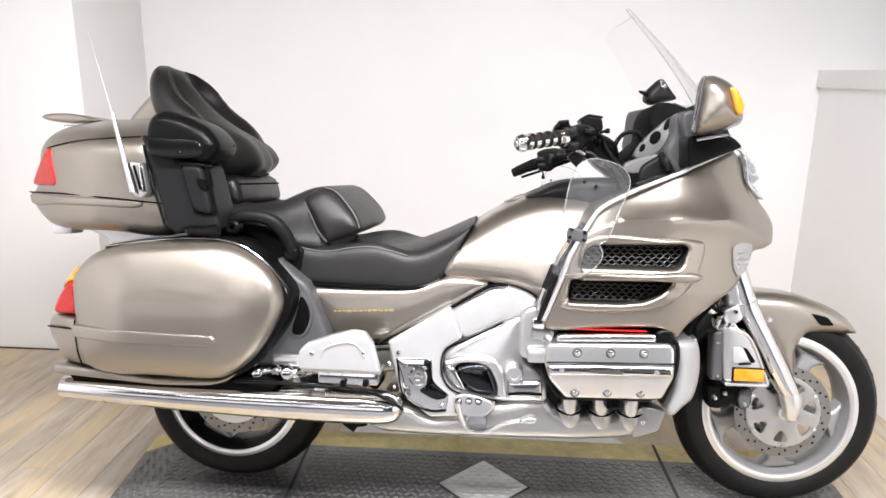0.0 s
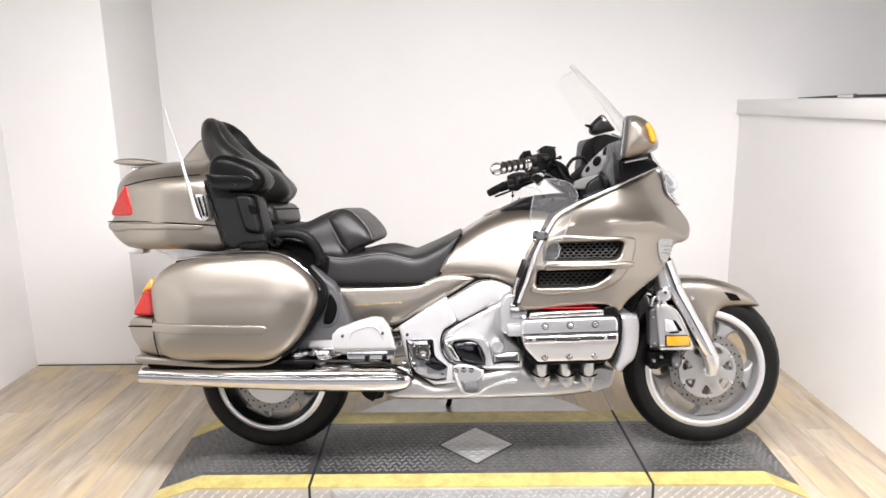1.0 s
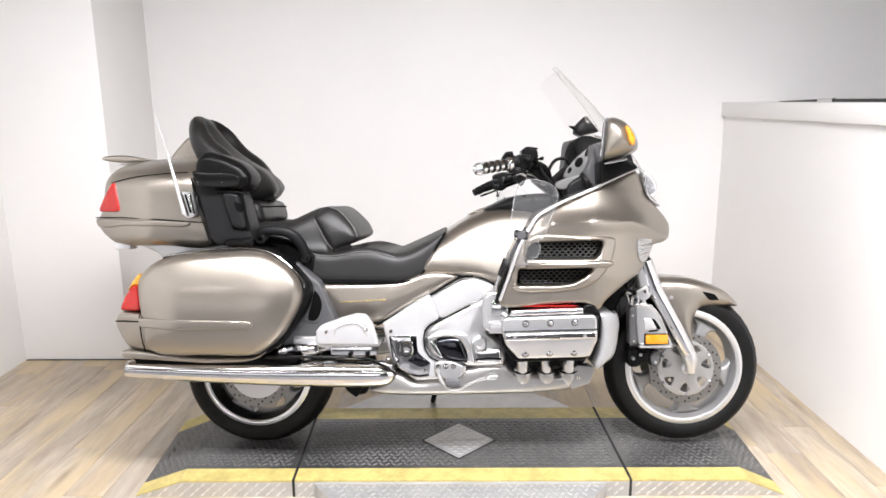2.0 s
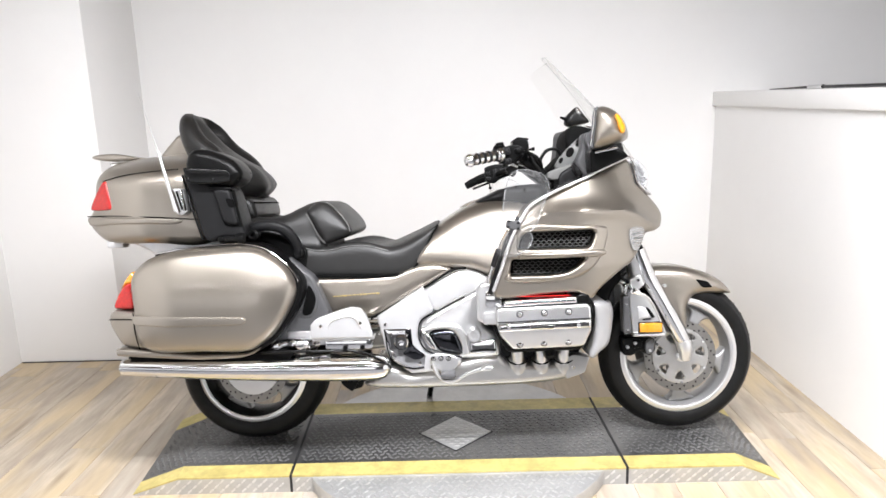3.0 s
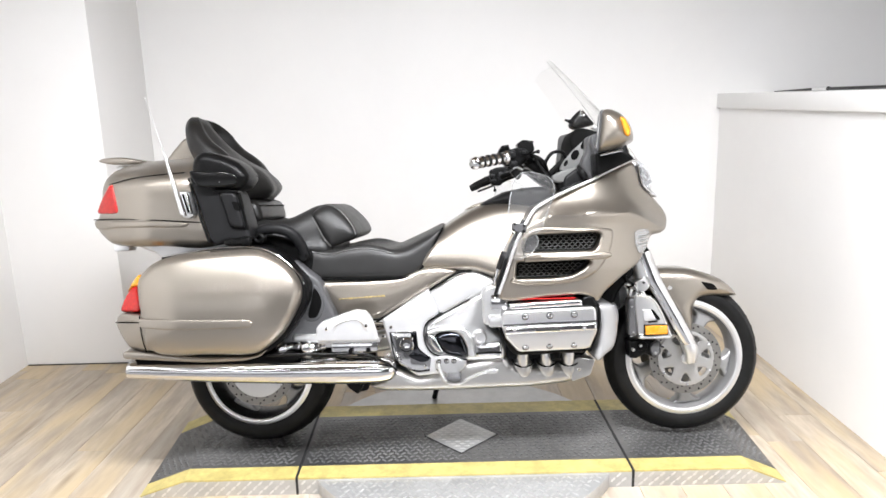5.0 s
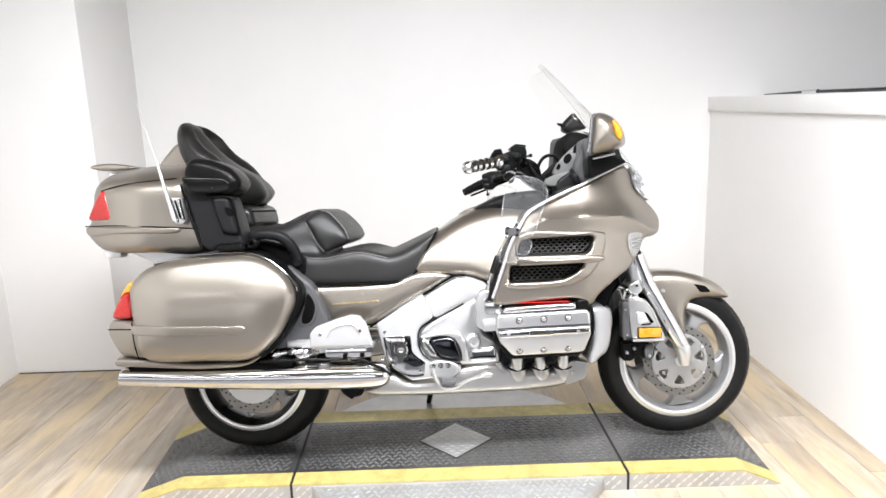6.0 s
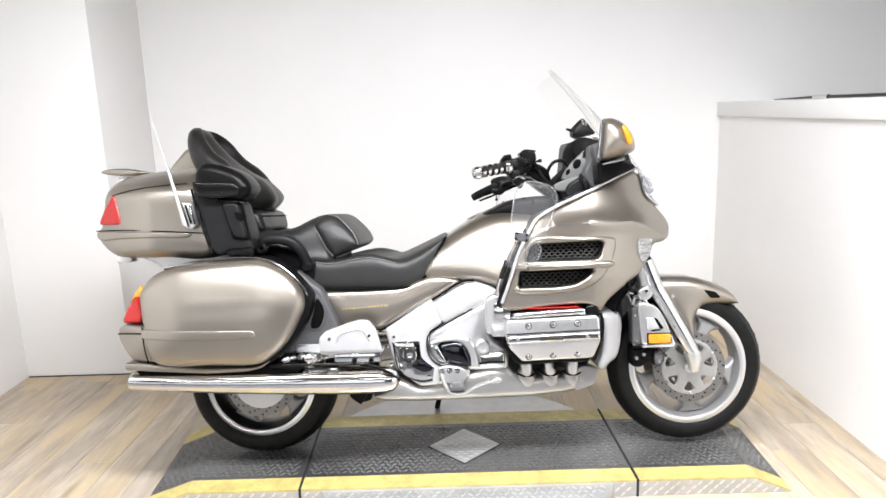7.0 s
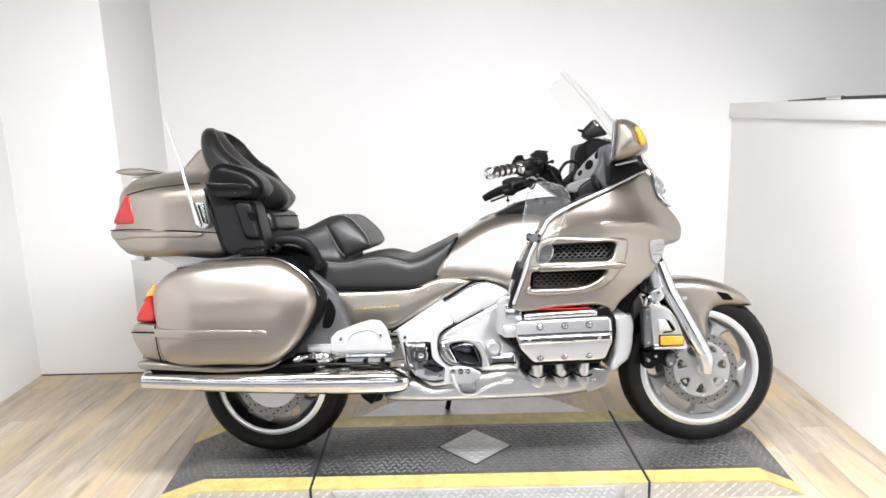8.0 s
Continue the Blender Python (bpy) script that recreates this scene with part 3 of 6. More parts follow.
def wheel(name, x, z, R, rim_r, half, spokes, phase, disc_r, label):
    hub = new(name)
    hub.parent = bike
    hub["label"] = label
    hub.matrix_basis = pose(x, 0, z)
    h = half
    prof = [(rim_r - 0.012, -h * 0.72), (rim_r + 0.004, -h * 0.86), (rim_r + (R - rim_r) * 0.35, -h * 0.99), (rim_r + (R - rim_r) * 0.62, -h * 0.93), (R - 0.020, -h * 0.72),
            (R - 0.007, -h * 0.42), (R, 0), (R - 0.007, h * 0.42), (R - 0.020, h * 0.72), (rim_r + (R - rim_r) * 0.62, h * 0.93), (rim_r + (R - rim_r) * 0.35, h * 0.99),
            (rim_r + 0.004, h * 0.86), (rim_r - 0.012, h * 0.72)]
    part("tyre", lathe([tuple(p) for p in curve_open(prof, 3)], 96), RUBBER, hub, "black road tyre")
    grooves = []
    for k in range(40):
        a = 2 * math.pi * k / 40
        path = []
        for i, (yy, da) in enumerate(((-0.92, -0.03), (-0.62, 0.0), (-0.25, 0.06))):
            rr = R - 0.0024 - (0.0 if abs(yy) < 0.3 else 0.006 if abs(yy) < 0.5 else 0.0145 if abs(yy) < 0.8 else 0.031)
            path.append((rr * math.cos(a + da), yy * h * 0.9, rr * math.sin(a + da)))
        grooves.append((tube(path, 0.0026, 5, 1.0, 3), I4))
    stuff(part("tread_grooves", joined(grooves), HOLE, hub))
    rp = [(rim_r + 0.007, -h * 0.86), (rim_r - 0.004, -h * 0.92), (rim_r - 0.019, -h * 0.88), (rim_r - 0.024, -h * 0.62), (rim_r - 0.029, -h * 0.3),
          (rim_r - 0.030, 0), (rim_r - 0.029, h * 0.3), (rim_r - 0.024, h * 0.62), (rim_r - 0.019, h * 0.88), (rim_r - 0.004, h * 0.92), (rim_r + 0.007, h * 0.86), (rim_r - 0.01, 0)]
    # the rear rim is black: shade inside that wheel is put into its colour
    part("rim", lathe(rp, 96), WHEEL if disc_r < 0.1415 else BLACK, hub, "cast alloy rim")
    part("rim_lip", lathe([(rim_r + 0.008, -h * 0.87), (rim_r - 0.004, -h * 0.945), (rim_r - 0.010, -h * 0.935), (rim_r - 0.015, -h * 0.89), (rim_r - 0.013, -h * 0.85), (rim_r, -h * 0.84)], 96), SILVER, hub, "bright machined rim lip")
    sm = None
    r0, r1 = 0.055, rim_r - 0.024
    for k in range(spokes):
        if sm is None:
            pts = []
            for rr, aa in ((r0, -0.62), (0.09, -0.40), (0.13, -0.24), (r1 - 0.03, -0.22), (r1, -0.34), (r1, 0.28), (r1 - 0.03, 0.12), (0.13, 0.10), (0.09, 0.26), (r0, 0.62)):
                pts.append((rr * math.cos(aa), rr * math.sin(aa)))
            sm = slab(pts, -0.028, 0.028, 0.012, smooth=4, step=0.02, rings=4)
        part("spoke", sm, WHEEL, hub, at=pose(0, 0, 0, 0, -math.degrees(phase + k * 2 * math.pi / spokes), 0))
    part("hub_core", lathe([(0.0, -0.055), (0.035, -0.055), (0.062, -0.04), (0.062, 0.04), (0.035, 0.055), (0.0, 0.055)], 40, False), SILVER, hub)
    yd = -0.075
    for sgn in (1, -1):
        disc = part("brake_disc", lathe([(disc_r - 0.032, yd * sgn), (disc_r, yd * sgn), (disc_r, (yd + 0.005) * sgn), (disc_r - 0.032, (yd + 0.005) * sgn)], 72), DISC, hub, "drilled steel brake disc")
        holes = []
        hole = lathe([(0.0, -0.0008), (0.0036, -0.0008), (0.0036, 0.0008), (0.0, 0.0008)], 8, False)
        for k in range(48):
            a, rr = 2 * math.pi * k / 48, disc_r - (0.008, 0.019, 0.030)[k % 3]
            holes.append((hole, Matrix.Translation((rr * math.cos(a), (yd - 0.0002) * sgn, rr * math.sin(a)))))
        stuff(part("drill_holes", joined(holes), HOLE, disc))
    return hub


front = wheel("front_wheel", 0.892, 0.308, 0.306, 0.2235, 0.064, 5, math.radians(278), 0.141, "front wheel with silver cast spokes and twin discs")
rear = wheel("rear_wheel", -0.80, 0.304, 0.302, 0.212, 0.088, 5, math.radians(30), 0.142, "rear wheel with silver cast rim and fat black tyre")
# disc carriers of the front wheel
def ring_points(r, count, phase=0.0):
    return [(r * math.cos(phase + 2 * math.pi * k / count), r * math.sin(phase + 2 * math.pi * k / count)) for k in range(count)]


windows = []
for k in range(7):
    a = 2 * math.pi * k / 7 + 0.2
    windows.append([(rr * math.cos(a + d), rr * math.sin(a + d)) for rr, d in ((0.060, -0.08), (0.093, -0.25), (0.097, 0.0), (0.093, 0.25), (0.060, 0.08))])
carrier = slab(ring_points(0.110, 48), -0.081, -0.074, 0.002, smooth=2, step=0.012, rings=2, holes=windows)
both("disc_carrier", carrier, SHIELD, front, "silver disc carrier with triangular windows")
knob = lathe([(0.0, -0.006), (0.005, -0.006), (0.006, -0.004), (0.006, 0.0), (0.0, 0.0)], 12, False)
for k in range(6):
    a = math.radians(k * 60 + 32)
    part("carrier_bolt", knob, CHROME, front, at=pose(0.104 * math.cos(a), -0.0805, 0.104 * math.sin(a)))
part("axle_nut", lathe([(0.0, -0.128), (0.010, -0.128), (0.014, -0.124), (0.014, -0.10), (0.020, -0.098), (0.020, -0.05), (0.0, -0.05)], 24, False), SILVER, front)

# rear carrier
part("rear_carrier", lathe([(0.03, -0.082), (0.108, -0.080), (0.108, -0.074), (0.03, -0.072)], 48), SILVER, rear)

# front end
fender = part("front_fender", slab([(0.745, 0.60), (0.755, 0.643), (0.787, 0.663), (0.852, 0.665), (0.923, 0.657), (1.014, 0.627), (1.069, 0.592), (1.101, 0.549), (1.085, 0.546), (0.983, 0.546),
                                    (0.949, 0.537), (0.931, 0.499), (0.933, 0.409), (0.922, 0.372), (0.868, 0.45), (0.80, 0.53)], -0.085, 0.085, 0.045, dome=0.004, dome1=0.004, step=0.02),
             PAINT, bike, "champagne painted front fender")
both("fender_vent", slab([(0.948, 0.612), (0.996, 0.602), (1.016, 0.577), (0.976, 0.577)], -0.0905, -0.07, 0.001, smooth=2, rings=2), HOLE, fender, "black triangular vent")
both("fender_bolt", lathe([(0.0, -0.004), (0.005, -0.004), (0.007, 0.0), (0.007, 0.01), (0.0, 0.01)], 12, False), SILVER, fender, at=pose(0.828, -0.089, 0.590))
for yy in (-0.118, 0.118):
    leg = part("fork_leg", tube([(0.715, yy, 0.735), (0.752, yy, 0.635)], [0.030, 0.030], 20), CHROME, bike, "chrome fork leg with cover")
    part("fork_slider", tube([(0.748, yy, 0.645), (0.757, yy, 0.622), (0.80, yy, 0.545), (0.880, yy, 0.395), (0.896, yy, 0.366)], [0.033, 0.033, 0.031, 0.030, 0.026], 24), CHROME, leg)
    part("fork_foot", tube([(0.876, yy, 0.40), (0.896, yy, 0.355), (0.898, yy, 0.30)], [0.024, 0.030, 0.018], 16), SILVER, leg)
    part("fork_clamp", tube([(0.700, yy + 0.012, 0.72), (0.722, yy + 0.012, 0.64)], 0.036, 16), SILVER, leg)
    part("slider_edge", tube([(0.745, yy * 1.06, 0.607), (0.872, yy * 1.06, 0.362)], 0.007, 8), SILVER, leg)
    part("slider_edge", tube([(0.785, yy * 1.0, 0.607), (0.908, yy * 1.0, 0.380)], 0.006, 8), GREYPL, leg)
    part("fork_upper", tube([(0.55, yy, 1.04), (0.722, yy, 0.72)], 0.027, 16), BLACK, leg)
s_cov = slab([(0.673, 0.574), (0.691, 0.580), (0.740, 0.560), (0.769, 0.512), (0.788, 0.466), (0.810, 0.414), (0.776, 0.411), (0.685, 0.420), (0.678, 0.492)], -0.165, -0.125, 0.008, smooth=2)
for k, ob in enumerate(both("fork_guard", s_cov, SILVER, bike, "chrome fork guard with reflector")):
    def sg_(me, flip=(k == 1)):
        return flipped(me) if flip else me
    frm = part("reflector_frame", sg_(box(0.705, 0.797, -0.170, -0.158, 0.420, 0.463, 0.003)), BLACK, ob)
    part("reflector", sg_(box(0.709, 0.793, -0.176, -0.160, 0.424, 0.459, 0.003)), AMBER, frm, "amber side reflector")
    part("guard_window", sg_(slab([(0.702, 0.522), (0.731, 0.520), (0.751, 0.482), (0.706, 0.474)], -0.170, -0.15, 0.003, smooth=2, rings=2)), SILVER_PAINT, ob, "bright inset panel")
    part("guard_slot", sg_(slab([(0.732, 0.522), (0.744, 0.517), (0.769, 0.481), (0.757, 0.475), (0.747, 0.492)], -0.1690, -0.15, 0.001, smooth=2, rings=2)), HOLE, ob, "black slot")
    part("window_line", sg_(slab([(0.722, 0.474), (0.756, 0.477), (0.757, 0.472), (0.722, 0.469)], -0.1690, -0.15, 0.001, smooth=2, rings=2)), HOLE, ob)
    part("guard_edge", sg_(tube([(0.690, -0.166, 0.578), (0.740, -0.166, 0.558), (0.769, -0.166, 0.512), (0.788, -0.166, 0.466), (0.808, -0.166, 0.416)], 0.004, 6)), SILVER, ob)
    part("guard_ledge", sg_(box(0.686, 0.806, -0.172, -0.12, 0.408, 0.4165, 0.003)), SILVER, ob)
    part("guard_back", sg_(slab([(0.650, 0.559), (0.679, 0.568), (0.685, 0.416), (0.652, 0.418)], -0.158, -0.10, 0.010, smooth=2)), SIDEGREY, ob, "dark grey rubber strip")
    for xx, zz in ((0.668, 0.432), (0.663, 0.53)):
        part("guard_rivet", sg_(lathe([(0.0, -0.003), (0.0035, -0.003), (0.0045, 0.004), (0.0, 0.004)], 10, False)), SILVER, ob, at=pose(xx, -0.159 if k == 0 else 0.159, zz))
    part("fork_bracket", sg_(slab([(0.676, 0.622), (0.719, 0.645), (0.734, 0.602), (0.710, 0.582), (0.690, 0.590)], -0.152, -0.09, 0.006, smooth=2)), SILVER, ob, "silver fork clamp bracket")
    part("hose_bracket", sg_(slab([(0.654, 0.604), (0.682, 0.613), (0.695, 0.581), (0.680, 0.570), (0.660, 0.563)], -0.156, -0.11, 0.005, smooth=2)), CHROME, ob)
    for x0, z0, x1, z1 in ((0.662, 0.600, 0.654, 0.574), (0.683, 0.577, 0.735, 0.566), (0.700, 0.590, 0.716, 0.566)):
        part("hose_fitting", sg_(tube([(x0, -0.160, z0), (x1, -0.160, z1)], [0.008, 0.006], 10)), CHROME, ob)
    for xx, zz in ((0.672, 0.592), (0.708, 0.622)):
        part("bracket_bolt", sg_(lathe([(0.0, -0.006), (0.005, -0.006), (0.007, 0.0), (0.007, 0.01), (0.0, 0.01)], 10, False)), BLACK if xx < 0.7 else CHROME, ob, at=pose(xx, -0.156 if k == 0 else 0.156, zz))
cal = slab([(0.655, 0.394), (0.718, 0.398), (0.780, 0.388), (0.783, 0.342), (0.760, 0.320), (0.721, 0.343), (0.690, 0.322), (0.660, 0.325)], -0.125, -0.06, 0.009, smooth=2)
for k, ob in enumerate(both("brake_caliper", cal, BLACK, bike, "dark brake caliper")):
    for pts, y0, mt in (([(0.742, 0.380), (0.769, 0.394), (0.777, 0.379), (0.772, 0.333), (0.748, 0.327), (0.739, 0.355)], -0.137, SIDEGREY), ([(0.690, 0.386), (0.728, 0.386), (0.730, 0.356), (0.694, 0.352)], -0.133, BLACK)):
        me = slab(pts, y0, -0.09, 0.006, smooth=2)
        part("caliper_body", me if k == 0 else flipped(me), mt, ob)
    for xx, zz in ((0.70, 0.375), (0.757, 0.345), (0.672, 0.36)):
        me = lathe([(0.0, -0.006), (0.005, -0.006), (0.0065, 0.0), (0.0065, 0.02), (0.0, 0.02)], 10, False)
        part("caliper_bolt", me if k == 0 else flipped(me), SILVER, ob, at=pose(xx, (-1 if k == 0 else 1) * 0.137, zz))
part("lower_fork_yoke", box(0.665, 0.735, -0.09, 0.09, 0.655, 0.70, 0.01), BLACK, bike)
for yy in (-0.13, 0.10):
    part("brake_hose", tube([(0.70, yy, 0.60), (0.645, yy - 0.005, 0.64), (0.66, yy, 0.72), (0.62, yy, 0.78)], 0.007, 8), BLACK, bike)
part("inner_guard", slab([(0.50, 0.60), (0.66, 0.76), (0.72, 0.74), (0.69, 0.66), (0.62, 0.57), (0.585, 0.45), (0.52, 0.40)], -0.12, 0.12, 0.02, smooth=4), BLACK, bike, "black radiator and inner guard")


# fairing
def crease_z(x):
    return float(np.interp(x, [0.15, 0.26, 0.325, 0.478, 0.617, 0.672, 0.73, 0.80], [0.80, 0.858, 0.892, 0.900, 0.893, 0.875, 0.842, 0.82]))


def fairing_warp(x, z):
    u = clamp((x - 0.42) / 0.40)
    y = 0.25 * u ** 1.7
    c = crease_z(x)
    reach = clamp((x - 0.22) / 0.10) * (1 - 0.35 * u)
    if z > c:
        y += (-0.018 + 0.066 * (1 - math.exp(-(z - c) / 0.040)) + 0.10 * (z - c)) * reach
    else:
        y += -0.018 * math.exp(-((c - z) / 0.034) ** 2) * reach + max(0, 0.70 - z) * 0.25
    return y


F_OUT = [(0.148, 0.637), (0.156, 0.599), (0.318, 0.606), (0.445, 0.608), (0.496, 0.583), (0.524, 0.616), (0.599, 0.674), (0.658, 0.712), (0.700, 0.773), (0.718, 0.804),
         (0.760, 0.812), (0.798, 0.836), (0.806, 0.876), (0.728, 0.958), (0.689, 0.993), (0.672, 1.042), (0.647, 1.076), (0.583, 1.053), (0.516, 1.025), (0.485, 1.010),
         (0.429, 0.985), (0.327, 0.943), (0.272, 0.912), (0.250, 0.878), (0.209, 0.803), (0.179, 0.713)]
VENTS = ([(0.232, 0.768), (0.243, 0.812), (0.262, 0.827), (0.40, 0.830), (0.492, 0.830), (0.505, 0.820), (0.490, 0.777), (0.474, 0.767)],
         [(0.212, 0.733), (0.35, 0.735), (0.468, 0.736), (0.437, 0.702), (0.398, 0.682), (0.342, 0.675), (0.205, 0.675)])
fairing = part("fairing", slab(F_OUT, -0.392, 0.392, 0.016, warp=fairing_warp, step=0.010, angle=50, holes=VENTS), PAINT, bike, "champagne metallic front fairing with side vents")


def on_fairing(x, z):
    return -0.392 + fairing_warp(x, z)


frame_pts = [(0.185, 0.668), (0.232, 0.711), (0.240, 0.838), (0.434, 0.846), (0.524, 0.843), (0.547, 0.835), (0.551, 0.818), (0.530, 0.747), (0.475, 0.685), (0.398, 0.659), (0.213, 0.655)]
both("vent_surround", slab(frame_pts, -0.403, -0.36, 0.011, warp=lambda x, z: on_fairing(x, z) + 0.392, step=0.02, holes=VENTS), PAINT, fairing, "raised painted surround of the side vents")
for pts in VENTS:
    cx, cz = np.mean(pts, 0)
    wide = [(cx + 1.06 * (x - cx), cz + 1.25 * (z - cz)) for x, z in pts]
    well = slab(wide, -0.340, -0.325, 0.002, warp=lambda x, z: on_fairing(x, z) + 0.392, smooth=2, rings=2)
    for k, ob in enumerate(both("vent", well, HOLE, fairing, "deep black vent with wavy mesh")):
        bars = []
        loop = np.array(pts)
        z = loop[:, 1].min() + 0.008
        row = 0
        while z < loop[:, 1].max() - 0.004:
            xs = np.linspace(loop[:, 0].min(), loop[:, 0].max(), 46)
            ins = inside(np.stack([xs, np.full(46, z)], 1), loop)
            xs = xs[ins][1:-1]
            if len(xs) > 4:
                path = [(x, on_fairing(x, z) + 0.022, z + 0.0032 * math.sin(2 * math.pi * x / 0.020 + row * math.pi)) for x in xs]
                bars.append((tube(path, 0.0015, 5, 1.0, 2), I4))
            z, row = z + 0.0098, row + 1
        grille = joined(bars)
        part("grille", grille if k == 0 else flipped(grille), MESH, ob, "dark grey wavy grille")
both("vent_blade", slab([(0.190, 0.752), (0.30, 0.757), (0.40, 0.758), (0.523, 0.760), (0.536, 0.752), (0.519, 0.741), (0.40, 0.742), (0.30, 0.748)], -0.428, -0.385, 0.008,
                        warp=lambda x, z: 0.5 * (on_fairing(x, z) + 0.392), smooth=4), PAINT, fairing, "painted blade across the vents")
both("fog_light", slab([(0.640, 0.822), (0.668, 0.830), (0.700, 0.826), (0.702, 0.790), (0.674, 0.745), (0.654, 0.748)], -0.394, -0.38, 0.004, warp=lambda x, z: on_fairing(x, z) + 0.388, smooth=4), CLEAR, fairing, "clear corner light")
for zz in (0.775, 0.79, 0.805):
    both("fog_louvre", tube([(0.656, on_fairing(0.656, zz) - 0.006, zz), (0.695, on_fairing(0.695, zz) - 0.006, zz + 0.004)], 0.003, 6), SILVER, fairing)
hl = slab([(0.660, 1.080), (0.695, 1.073), (0.718, 1.052), (0.732, 1.026), (0.735, 1.005), (0.728, 0.985), (0.760, 0.945), (0.735, 0.950), (0.703, 0.980), (0.690, 1.013), (0.682, 1.045)], -0.188, 0.188, 0.020, smooth=4)
head = part("headlight", hl, SILVER_PAINT, bike, "headlight with a clear lens in the nose")
both("headlight_lens", slab([(0.672, 1.076), (0.695, 1.073), (0.720, 1.052), (0.734, 1.026), (0.737, 1.005), (0.726, 0.978), (0.703, 0.984), (0.690, 1.013), (0.684, 1.045)], -0.206, -0.200, 0.002, smooth=4, rings=2), CLEAR, head, "clear lens")
both("headlight_rim", tube([(0.634, -0.250, 1.085), (0.666, -0.236, 1.077), (0.677, -0.230, 1.060), (0.683, -0.226, 1.038), (0.688, -0.224, 1.012), (0.700, -0.216, 0.986), (0.724, -0.206, 0.964)], 0.0055, 8), CHROME, head, "chrome headlight edge")
for pts, rr, mt in ((((0.676, 1.066), (0.700, 1.050), (0.722, 1.022)), 0.005, CHROME), (((0.694, 1.042), (0.708, 1.034), (0.720, 1.016)), 0.006, SIDEGREY), (((0.696, 1.034), (0.702, 1.014), (0.718, 1.006)), 0.004, SIDEGREY),
                    (((0.705, 1.002), (0.716, 0.996), (0.730, 1.006)), 0.006, DARKENED_CHROME), (((0.698, 1.0), (0.708, 0.986), (0.722, 0.978)), 0.005, CHROME)):
    both("reflector_bar", tube([(x, -0.192, z) for x, z in pts], rr, 8), mt, head)
# the top run's pale colour stands in for the fairing's lit upper edge
both("fairing_edge", tube([(0.145, -0.385, 0.625), (0.177, -0.397, 0.713), (0.209, -0.398, 0.803), (0.250, -0.396, 0.880), (0.275, -0.388, 0.915), (0.329, -0.375, 0.948), (0.429, -0.350, 0.990), (0.485, -0.336, 1.012), (0.516, -0.328, 1.028), (0.583, -0.300, 1.057), (0.640, -0.260, 1.080)], 0.0055, 8),
     SILVER_PAINT, fairing, "light rubber edge trim; its top run paints in the lit shelf")
both("edge_seal", tube([(0.135, -0.36, 0.615), (0.160, -0.375, 0.70), (0.196, -0.375, 0.80), (0.24, -0.370, 0.88)], 0.008, 8), GREYPL, fairing)

# windscreen
sv, sf = [], []
NU, NV = 17, 13
for side in (0, 1):
    for i in range(NU):
        u = i / (NU - 1) * 2 - 1
        for j in range(NV):
            v = j / (NV - 1)
            half_w = 0.29 - 0.10 * v ** 1.3
            top = 1.0 - 0.06 * u ** 4
            vv = v * top
            x = 0.735 - 0.335 * vv - 0.155 * u * u * (1 - 0.55 * v) + 0.02 * math.sin(vv * math.pi) + side * 0.0012
            sv.append((x, half_w * u, 1.075 + 0.40 * vv))
for i in range(NU - 1):
    for j in range(NV - 1):
        a = i * NV + j
        sf += [[a, a + 1, a + NV + 1, a + NV], [NU * NV + a, NU * NV + a + NV, NU * NV + a + NV + 1, NU * NV + a + 1]]
rim_ids = [j for j in range(NV)] + [i * NV + NV - 1 for i in range(1, NU)] + [(NU - 1) * NV + j for j in range(NV - 2, -1, -1)] + [i * NV for i in range(NU - 2, 0, -1)]
for a, b in zip(rim_ids, rim_ids[1:] + rim_ids[:1]):
    sf.append([a, b, NU * NV + b, NU * NV + a])
screen = part("windscreen", finish("windscreen", sv, sf, 40), SCREEN, bike, "tall clear windscreen")
screen.visible_shadow = False

# mirrors
mir = slab([(0.487, 1.236), (0.507, 1.245), (0.546, 1.231), (0.570, 1.208), (0.586, 1.167), (0.584, 1.140), (0.557, 1.125), (0.512, 1.111), (0.480, 1.107), (0.475, 1.125), (0.482, 1.190)], -0.468, -0.30, 0.052, dome=0.006)
def swept(me, y0=-0.465, k=0.34):
    """A near-side mesh whose far edge is swept forward."""
    for v in me.vertices:
        v.co.x += k * max(0.0, v.co.y - y0)
    return me


for k, ob in enumerate(both("mirror", swept(mir), PAINT, bike, "painted mirror housing with amber turn signal")):
    def sided(me, flip=(k == 1)):
        return flipped(me) if flip else me
    part("turn_signal", sided(slab([(0.556, 1.212), (0.566, 1.210), (0.579, 1.190), (0.588, 1.168), (0.583, 1.148), (0.572, 1.152), (0.562, 1.182)], -0.472, -0.42, 0.010, smooth=4)), AMBER, ob, "amber turn signal lens")
    part("mirror_glass", sided(swept(slab([(0.478, 1.222), (0.486, 1.238), (0.496, 1.243), (0.488, 1.17), (0.478, 1.104), (0.467, 1.106), (0.471, 1.155)], -0.446, -0.34, 0.006, smooth=3))), SIDEGREY, ob, "grey mirror edge")
    part("edge_line", sided(tube([(0.491, -0.452, 1.230), (0.483, -0.455, 1.160), (0.474, -0.452, 1.112)], 0.0022, 6)), CHROME, ob)
    part("mirror_base", sided(slab([(0.490, 1.103), (0.574, 1.113), (0.607, 1.098), (0.625, 1.078), (0.583, 1.060), (0.516, 1.032), (0.494, 1.024)], -0.375, -0.27, 0.012, smooth=2)), BLACK, ob, "dark grey mirror foot")
    part("mirror_trim", sided(tube([(0.500, -0.405, 1.092), (0.575, -0.405, 1.106)], 0.004, 6)), CHROME, ob)

